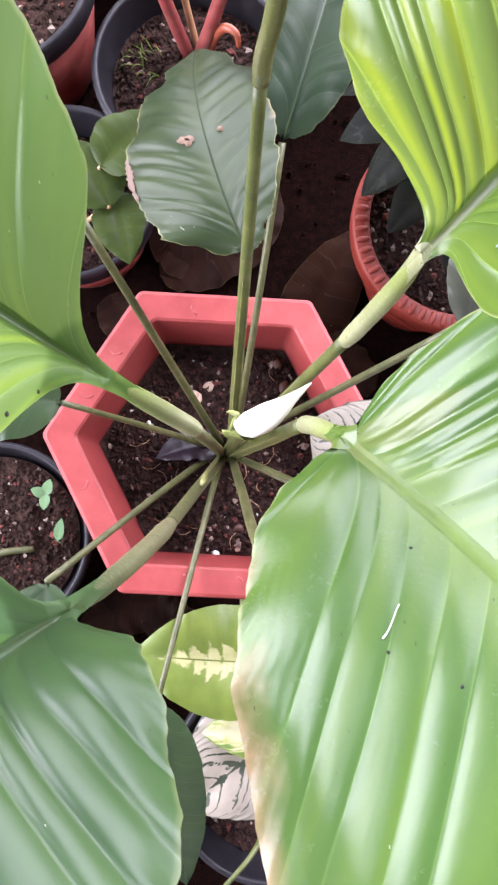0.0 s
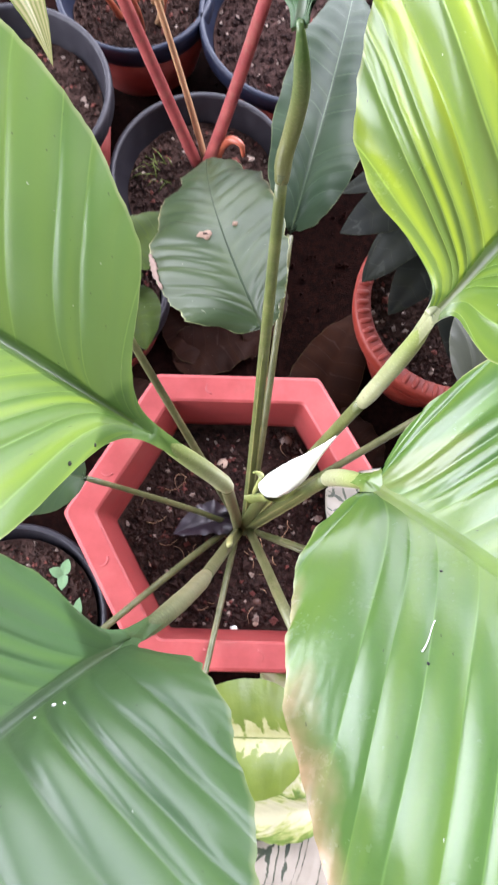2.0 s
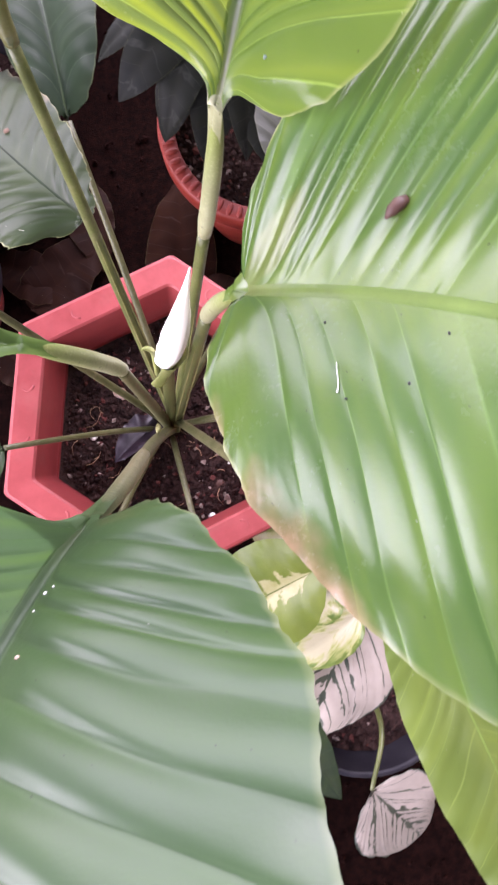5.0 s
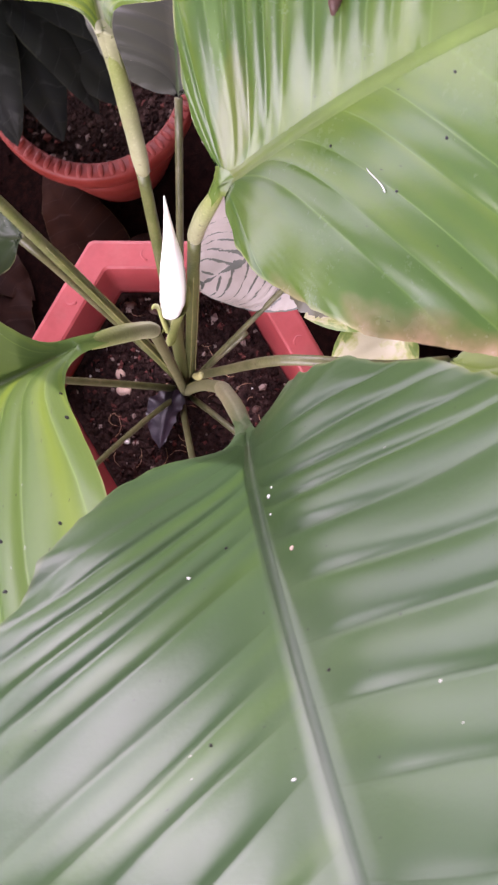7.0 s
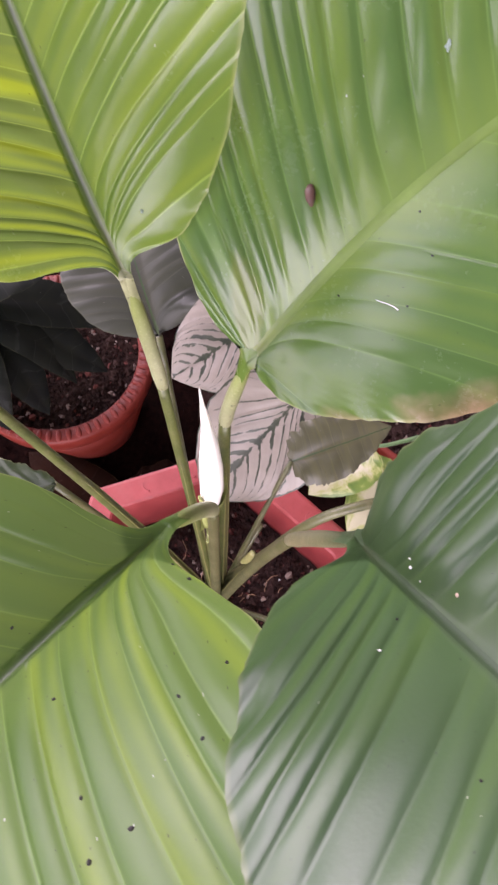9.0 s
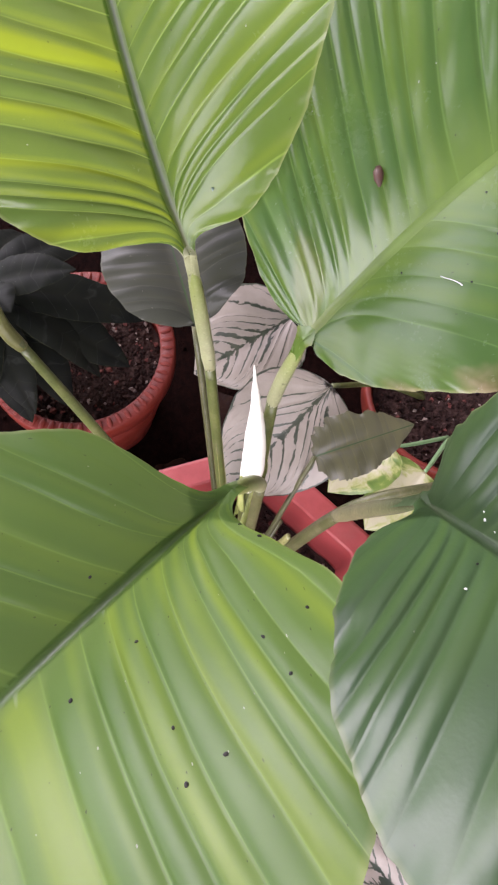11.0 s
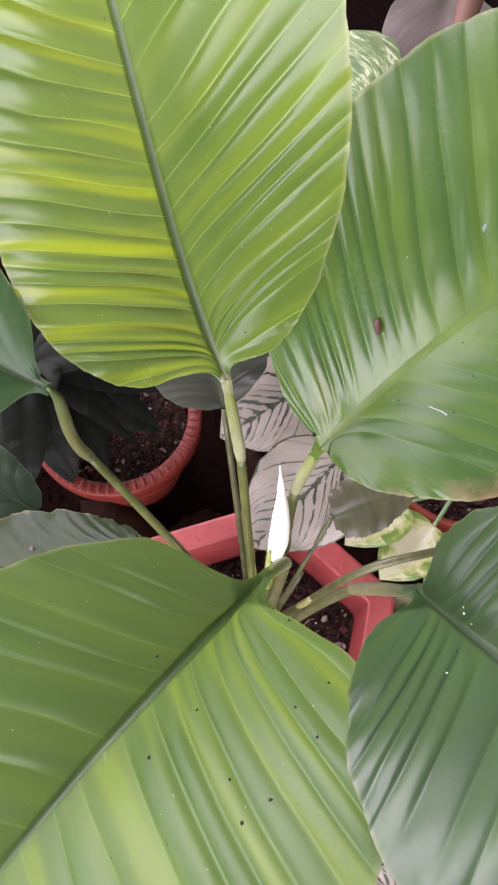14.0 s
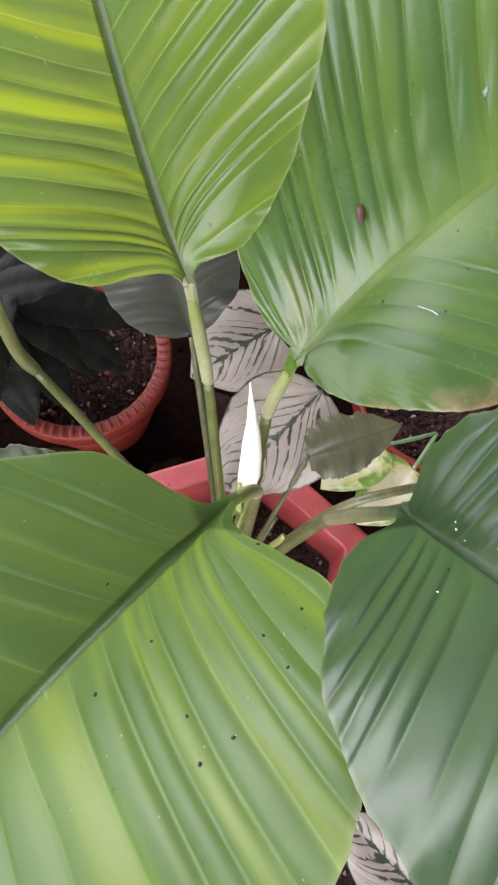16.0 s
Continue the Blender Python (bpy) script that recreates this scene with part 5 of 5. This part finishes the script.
def round_pot(name, c, r, z, label, body, rim_m, lip=0.022, taper=0.74, soil=M_SOIL, soil_label="dark soil in a round pot", sink=0.03, bosses=0, crumbs=1500, seed=1, thick=0.006):
    top = empty(name, (c[0], c[1], 0), label, "flower pot", "pots round the lily")
    rb, ru = r * taper, r * 0.95
    part("body", ring_loft([circle(rb * 0.97, 0.0, c), circle(rb, 0.002, c), circle(ru, z - lip, c), circle(ru - 0.003, z - lip, c), circle(rb - 0.003, 0.004, c)], True, True), body, top)
    rm = part("rim", ring_loft([circle(ru - 0.003, z - lip - 0.001, c), circle(r * 0.975, z - lip, c), circle(r - 0.001, z - lip + 0.002, c), circle(r, z - 0.004, c), circle(r - 0.0010, z - 0.0008, c), circle(r - 0.0022, z, c), circle(r - thick + 0.0012, z, c), circle(r - thick, z - 0.001, c), circle(r - thick - 0.0003, z - 0.004, c), circle(ru - 0.005, z - lip, c), circle(ru - 0.012, z - sink - 0.012, c)], False), rim_m, top)
    for i in range(bosses):
        a = 2 * math.pi * i / bosses
        bm = bmesh.new()
        out = Vector((math.cos(a), math.sin(a), 0))
        ctr = Vector((c[0], c[1], z))
        tube([ctr + out * (r - thick + 0.0012 + (thick - 0.0034) * q) + Vector((0, 0, 0.0004 * math.sin(math.pi * q))) for q in (0, 0.15, 0.5, 0.85, 1)], [0.0010, 0.0022, 0.0025, 0.0022, 0.0010], 8, 0.75, bm=bm)
        part("moulded_boss", bm, rim_m, rm)
    rr = ru - 0.009
    h = soil_bed(c, z - sink, lambda x, y: min(1, math.hypot(x, y) / rr), lambda a: rr, soil, soil_label, crumbs, seed, 0.004, (0.0008, 0.0034))
    return top, h


round_pot("terracotta_pot", (0.184, 0.185), 0.0876, 0.145, "round terracotta coloured plastic pot with a moulded rim", M_TERRACOTTA, M_TERRACOTTA, 0.021, 0.58, M_SOIL_BROWN, "loose gritty soil in the terracotta pot", 0.028, 58, 2400, 5, 0.014)
round_pot("black_pot", (-0.042, 0.336), 0.089, 0.10, "round black plastic pot holding red stemmed plant", M_RED_BODY, M_BLACK_POT, soil=M_SOIL_BROWN, soil_label="brown soil in a black rimmed pot", seed=6, crumbs=1800)
round_pot("black_pot", (0.056, 0.53), 0.11, 0.09, "round blue-black plastic pot with dark red body", M_RED_BODY, M_BLUE_POT, seed=7)
round_pot("black_pot", (-0.122, 0.56), 0.084, 0.09, "round blue-black plastic pot with dark red body", M_RED_BODY, M_BLUE_POT, soil=M_SOIL_BROWN, seed=8)
round_pot("black_pot", (-0.226, 0.397), 0.099, 0.128, "round black plastic pot with dark red body", M_RED_BODY, M_BLACK_POT, soil=M_SOIL_BROWN, seed=9)
round_pot("black_pot", (-0.147, 0.219), 0.080, 0.09, "small round black plastic pot with dark red body", M_RED_BODY, M_BLACK_POT, seed=10)
round_pot("black_pot", (-0.200, -0.088), 0.088, 0.045, "low round black plastic pot with bare soil and seedlings", M_BLACK_POT, M_BLACK_POT, soil=M_SOIL_BROWN, soil_label="brown crumbly soil with seedlings", sink=0.014, lip=0.015, seed=11, crumbs=1900)
round_pot("terracotta_pot", (0.235, -0.165), 0.088, 0.13, "round terracotta coloured plastic pot under variegated leaves", M_TERRACOTTA, M_TERRACOTTA, 0.03, 0.7, seed=12)
round_pot("black_pot", (0.06, -0.275), 0.088, 0.07, "round black plastic pot hidden under silver leaves", M_BLACK_POT, M_BLACK_POT, seed=13)
round_pot("black_pot", (0.66, 0.0), 0.10, 0.10, "round black plastic pot with a marbled plant", M_BLACK_POT, M_BLACK_POT, seed=14)

round_pot("black_pot", (-0.22, -0.255), 0.075, 0.05, "small round black plastic pot under silver leaves", M_BLACK_POT, M_BLACK_POT, sink=0.02, lip=0.015, seed=15)

# ---------------------------------------------------------------- neighbours
# dark leaved plant in the terracotta pot
dark = empty("dark_leaved_plant", (0.174, 0.188, 0.118), "plant with drooping dark grey-green leaves in a terracotta pot", "plant")
stem(dark, "stem", [(0.182, 0.2, 0.112), (0.183, 0.225, 0.16), (0.178, 0.25, 0.235)], (0.004, 0.003), M_OLD_PETIOLE, "", 12)
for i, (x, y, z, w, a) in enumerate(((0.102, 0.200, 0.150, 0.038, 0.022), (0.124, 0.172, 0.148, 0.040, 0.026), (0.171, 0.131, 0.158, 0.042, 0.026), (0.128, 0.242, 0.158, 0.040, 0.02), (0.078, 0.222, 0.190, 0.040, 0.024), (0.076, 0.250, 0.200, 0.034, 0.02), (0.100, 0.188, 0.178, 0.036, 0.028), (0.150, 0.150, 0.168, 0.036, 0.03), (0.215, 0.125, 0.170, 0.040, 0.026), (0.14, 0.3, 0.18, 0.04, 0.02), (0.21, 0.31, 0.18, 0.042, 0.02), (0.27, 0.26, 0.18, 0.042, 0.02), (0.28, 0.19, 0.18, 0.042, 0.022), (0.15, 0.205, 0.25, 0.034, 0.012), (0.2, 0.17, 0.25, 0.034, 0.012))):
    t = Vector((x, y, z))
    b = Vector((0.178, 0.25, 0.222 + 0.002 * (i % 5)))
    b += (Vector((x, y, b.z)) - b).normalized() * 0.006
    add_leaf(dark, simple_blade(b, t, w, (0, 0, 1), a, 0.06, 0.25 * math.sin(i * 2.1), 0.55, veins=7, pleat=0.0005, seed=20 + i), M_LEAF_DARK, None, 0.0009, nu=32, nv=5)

# red stalks in the black pot
red = empty("red_stemmed_plant", (-0.046, 0.37, 0.075), "plant with tall dark red leaf stalks in a black pot", "plant")
stem(red, "stalk", [(-0.048, 0.362, 0.068), (-0.075, 0.372, 0.17), (-0.105, 0.385, 0.29), (-0.15, 0.41, 0.46)], (0.0062, 0.0042), M_RED_STEM, "", 20)
stem(red, "stalk", [(-0.040, 0.362, 0.068), (-0.02, 0.355, 0.14), (0.012, 0.355, 0.26), (0.05, 0.36, 0.42)], (0.0066, 0.0042), M_RED_STEM, "", 20)
stem(red, "stalk", [(-0.040, 0.365, 0.068), (-0.05, 0.38, 0.13), (-0.07, 0.40, 0.22), (-0.095, 0.42, 0.33)], (0.0034, 0.0022), M_TAN_STEM, "thin tan stalk", 20)
stem(red, "stalk", [(-0.032, 0.362, 0.068), (-0.025, 0.36, 0.10), (-0.014, 0.352, 0.125), (-0.004, 0.345, 0.128), (-0.002, 0.343, 0.115)], (0.0055, 0.002), M_RUST_STEM, "dried orange leaf stalk", 16)
stem(red, "stalk", [(0.05, 0.50, 0.06), (0.055, 0.50, 0.16), (0.058, 0.505, 0.3)], (0.004, 0.003), M_TAN_STEM, "tan stalk", 10)
for i, (b, t, w) in enumerate((((-0.15, 0.41, 0.46), (-0.26, 0.5, 0.47), 0.11), ((0.05, 0.36, 0.42), (0.13, 0.5, 0.44), 0.11))):
    add_leaf(red, simple_blade(b, t, w, (0, 0, 1), 0.01, 0.05, veins=10, seed=40 + i), M_LEAF_LOW, M_MIDRIB_DARK, 0.0016, nu=50, nv=6)
bm = bmesh.new()
rnd = random.Random(5)
for i in range(16):
    a, l = rnd.uniform(1.8, 4.2), rnd.uniform(0.008, 0.022)
    x, y = -0.085 + rnd.uniform(-0.012, 0.012), 0.35 + rnd.uniform(-0.012, 0.012)
    tube([(x, y, 0.073), (x + 0.5 * l * math.cos(a), y + 0.5 * l * math.sin(a), 0.08), (x + l * math.cos(a), y + l * math.sin(a), 0.076)], (0.0006, 0.0003), 4, bm=bm)
tagged(mesh_object("grass_tuft", bm, M_LEAF_YELLOW), "thin pale grass blades sprouting from brown soil", "grass", kind="stuff")

dry = empty("dried_plant", (-0.122, 0.56, 0.065), "cut dry brown stems standing in a black pot", "dry plant")
for i in range(7):
    a = 2.4 * i
    x, y = -0.118 + 0.02 * math.cos(a), 0.55 + 0.02 * math.sin(a)
    stem(dry, "stalk", [(x, y, 0.055), (x + 0.012 * math.cos(a), y - 0.01, 0.10), (x + 0.035 * math.cos(a * 1.7), y - 0.02, 0.13 + 0.01 * (i % 3))], (0.004, 0.002), M_TAN_STEM if i % 2 else M_RUST_STEM, "", 8, 7)

# strap leaved plant
strap = empty("strap_leaved_plant", (-0.262, 0.395, 0.075), "plant with cream and green striped strap leaves", "plant")
add_leaf(strap, Blade((-0.25, 0.40, 0.08), (-0.128, 0.285, 0.285), (-0.22, 0.42, 0.32), (-0.15, 0.36, 0.34), (-0.24, 0.38, 0.34), (-0.165, 0.34, 0.335), (-0.2, 0.44, 0.32), (-0.125, 0.37, 0.345), veins=3, pleat=0.0003, seed=50), M_STRAP, None, nu=50, nv=6)
add_leaf(strap, Blade((-0.27, 0.40, 0.08), (-0.17, 0.27, 0.31), (-0.25, 0.40, 0.3), (-0.2, 0.36, 0.345), (-0.26, 0.38, 0.32), (-0.21, 0.33, 0.34), (-0.23, 0.42, 0.31), (-0.175, 0.36, 0.35), veins=3, pleat=0.0003, seed=51), M_STRAP, None, nu=50, nv=6)

# round leaved plant in the small black pot
rl = empty("round_leaved_plant", (-0.15, 0.22, 0.055), "small plant with thick round olive green leaves", "plant")
for i, (x, y, z, d, w, m) in enumerate(((-0.082, 0.236, 0.15, (0.03, 0.03), 0.052, M_LEAF_OLIVE), (-0.112, 0.212, 0.14, (-0.02, 0.035), 0.045, M_LEAF_OLIVE), (-0.088, 0.172, 0.13, (0.012, -0.04), 0.042, M_LEAF_OLIVE))):
    b = (x - d[0] * 0.75, y - d[1] * 0.75, z - 0.004)
    stem(rl, "stem", [(-0.14, 0.215, 0.05), ((x - 0.14) / 2 - 0.01, (y + 0.215) / 2, z * 0.7), b], (0.0024, 0.0016), M_TAN_STEM, "", 12, 8)
    add_leaf(rl, simple_blade(b, (x + d[0] * 0.75, y + d[1] * 0.75, z), w, (0, 0, 1), 0.004, 0.04, veins=5, pleat=0.0002, seed=60 + i), m, None, nu=30, nv=5)

# seedlings
sd = empty("seedling", (-0.155, -0.048, 0.035), "pale green seedling with two round seed leaves in soil", "seedling", "seedlings")
stem(sd, "stem", [(-0.155, -0.048, 0.032), (-0.155, -0.047, 0.045), (-0.154, -0.046, 0.052)], (0.0008, 0.0007), M_SEEDLING, "", 6, 6)
for dx, dy in ((-0.013, 0.004), (0.004, 0.014), (0.0, -0.014)):
    add_leaf(sd, simple_blade((-0.154, -0.046, 0.052), (-0.154 + dx, -0.046 + dy, 0.055), 0.0095, (0, 0, 1), 0.001, 0.05, veins=3, pleat=0.0001, sag=0.0004, wave=0.0003), M_SEEDLING, None, nu=12, nv=4)
sd2 = empty("seedling", (-0.142, -0.086, 0.035), "pale green seedling with one narrow leaf in soil", "seedling", "seedlings")
stem(sd2, "stem", [(-0.142, -0.09, 0.032), (-0.142, -0.088, 0.042), (-0.141, -0.086, 0.05)], (0.0008, 0.0007), M_SEEDLING, "", 6, 6)
add_leaf(sd2, simple_blade((-0.141, -0.086, 0.05), (-0.137, -0.066, 0.056), 0.009, (0, 0, 1), 0.001, 0.05, veins=3, pleat=0.0001, sag=0.0004, wave=0.0003), M_SEEDLING, None, nu=12, nv=4)
tagged(mesh_object("fallen_stalk", tube(curve_points([(-0.21, -0.108, 0.0365), (-0.19, -0.100, 0.038), (-0.165, -0.096, 0.0375)], 10), (0.0035, 0.003), 8), M_OLD_PETIOLE), "short pale green cut stalk lying on soil", "stalk")

# silver striped plant to the east
silver = empty("silver_striped_plant", (0.235, -0.15, 0.105), "plant with silver leaves striped dark green", "plant")
for i, (b, t, w, up) in enumerate((((0.148, -0.045, 0.25), (0.066, 0.016, 0.2), 0.092, (-0.5, -0.1, 1)), ((0.232, -0.006, 0.205), (0.168, 0.07, 0.178), 0.088, (-0.5, -0.1, 1)))):
    stem(silver, "petiole", [(0.235, -0.14, 0.1), Vector(((b[0] + 0.235) / 2 + 0.01, (b[1] - 0.14) / 2, 0.17)), b], (0.003, 0.002), M_PETIOLE, "", 16, 8)
    add_leaf(silver, simple_blade(b, t, w, up, 0.008, 0.05, veins=9, pleat=0.0006, sweep=(0.8, 0.8), seed=70 + i), M_SILVER, None, label="silver leaf with dark green herringbone stripes", nu=72, nv=8)

# variegated climber
poth = empty("variegated_pothos", (0.21, -0.19, 0.105), "climber with cream and green blotched leaves", "plant")
for i, (b, t, w) in enumerate((((0.140, -0.105, 0.185), (0.094, -0.062, 0.170), 0.05), ((0.128, -0.136, 0.176), (0.073, -0.098, 0.160), 0.06), ((0.064, -0.144, 0.129), (0.054, -0.092, 0.125), 0.032), ((0.059, -0.146, 0.129), (0.024, -0.115, 0.125), 0.036), ((0.062, -0.166, 0.129), (0.022, -0.164, 0.125), 0.038), ((0.063, -0.182, 0.129), (0.026, -0.199, 0.125), 0.036), ((0.098, -0.183, 0.129), (0.072, -0.183, 0.125), 0.034))):
    stem(poth, "petiole", [(0.2 if i < 2 else 0.1, -0.17 if i < 2 else -0.2, 0.1 if i < 2 else 0.06), Vector(((b[0] * 0.6 + 0.07), b[1] * 0.7 - 0.05, b[2] - 0.02)), b], (0.0022, 0.0016), M_SEEDLING, "", 12, 6)
    add_leaf(poth, simple_blade(b, t, w, (-0.1, 0.1, 1), 0.006, 0.06, veins=5, pleat=0.0004, seed=80 + i, fat=0.42), M_POTHOS, None, nu=40, nv=6)

# cream centred leaf and silver leaves to the south
cream = empty("cream_leaved_plant", (0.06, -0.25, 0.05), "plant with yellow-green leaf blazed cream along the middle", "plant")
stem(cream, "petiole", [(0.07, -0.26, 0.05), (0.08, -0.21, 0.125), (0.058, -0.159, 0.150)], (0.003, 0.0022), M_SEEDLING, "", 14, 8)
add_leaf(cream, simple_blade((0.060, -0.160, 0.150), (-0.053, -0.158, 0.155), 0.079, (0, 0.1, 1), 0.01, 0.04, veins=9, pleat=0.0004, seed=90), M_CREAM, None, nu=60, nv=8)
silver2 = empty("silver_striped_plant", (0.07, -0.28, 0.05), "plant with silver leaves striped dark green", "plant")
for i, (b, t, w, m) in enumerate((((0.082, -0.2, 0.115), (-0.01, -0.285, 0.105), 0.1, M_SILVER), ((0.075, -0.21, 0.127), (0.0, -0.222, 0.122), 0.042, M_POTHOS), ((0.02, -0.34, 0.12), (0.04, -0.40, 0.1), 0.08, M_SILVER), )):
    stem(silver2, "petiole", [(0.06, -0.285, 0.045), Vector(((b[0] + 0.06) / 2 + 0.01, (b[1] - 0.28) / 2, 0.1)), b], (0.0026, 0.0018), M_PETIOLE, "", 12, 8)
    add_leaf(silver2, simple_blade(b, t, w, (0, 0.1, 1), 0.008, 0.05, veins=9, pleat=0.0006, sweep=(0.8, 0.8), seed=95 + i), m, None, nu=60, nv=8)

silver3 = empty("silver_striped_plant", (-0.22, -0.25, 0.03), "plant with silver leaves striped dark green", "plant")
for i, (b, t, w) in enumerate((((-0.205, -0.225, 0.085), (-0.150, -0.130, 0.1), 0.07), ((-0.2, -0.27, 0.09), (-0.12, -0.3, 0.09), 0.07))):
    stem(silver3, "petiole", [(-0.22, -0.25, 0.03), Vector((b[0] - 0.01, b[1], 0.06)), b], (0.0026, 0.0018), M_PETIOLE, "", 12, 8)
    add_leaf(silver3, simple_blade(b, t, w, (0, 0.1, 1), 0.006, 0.05, veins=9, pleat=0.0006, sweep=(0.8, 0.8), seed=105 + i), M_SILVER, None, nu=60, nv=8)

# marbled plant farther off
marb = empty("marbled_plant", (0.66, 0.0, 0.08), "plant with large leaves marbled cream and green", "plant")
for i, (b, t, w, m) in enumerate((((0.726, 0.048, 0.203), (0.506, 0.018, 0.253), 0.12, M_MARBLED), ((0.836, -0.072, 0.203), (0.586, -0.047, 0.193), 0.13, M_LEAF_TAUPE))):
    stem(marb, "petiole", [(0.66, 0.0, 0.07), Vector(((b[0] + 0.66) / 2, b[1] / 2, 0.16)), b], (0.004, 0.003), M_PETIOLE, "", 12, 8)
    add_leaf(marb, simple_blade(b, t, w, (-0.3, 0, 1), 0.01, 0.05, veins=9, pleat=0.0006, sweep=(0.8, 0.8), seed=110 + i), m, None, nu=50, nv=8)
stem(marb, "dried_leaf", [(0.60, -0.08, 0.24), (0.66, -0.083, 0.26), (0.74, -0.09, 0.27)], (0.006, 0.016), M_DEAD_PINK, "dried pinkish rolled leaf", 14, 10)

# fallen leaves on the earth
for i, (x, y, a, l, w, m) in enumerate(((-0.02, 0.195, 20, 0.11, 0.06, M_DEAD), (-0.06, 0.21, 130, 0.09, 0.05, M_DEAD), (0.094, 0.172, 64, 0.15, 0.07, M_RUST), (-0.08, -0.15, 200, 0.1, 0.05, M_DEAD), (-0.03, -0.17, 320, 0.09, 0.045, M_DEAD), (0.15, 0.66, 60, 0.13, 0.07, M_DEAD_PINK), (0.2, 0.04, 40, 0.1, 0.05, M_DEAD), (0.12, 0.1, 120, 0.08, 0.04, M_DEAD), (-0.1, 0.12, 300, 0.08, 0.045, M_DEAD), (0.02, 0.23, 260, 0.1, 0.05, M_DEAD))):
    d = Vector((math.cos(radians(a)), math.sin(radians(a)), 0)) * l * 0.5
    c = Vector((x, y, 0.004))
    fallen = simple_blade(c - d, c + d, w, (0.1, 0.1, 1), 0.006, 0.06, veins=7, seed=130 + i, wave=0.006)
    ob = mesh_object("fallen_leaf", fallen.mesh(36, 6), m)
    part("midrib", fallen.rib(0.0012, 24), m, ob)
    tagged(ob, "curled dead brown leaf lying on dark earth" if m is not M_DEAD_PINK else "large dry pinkish brown leaf on the ground", "dead leaf", "fallen leaves")
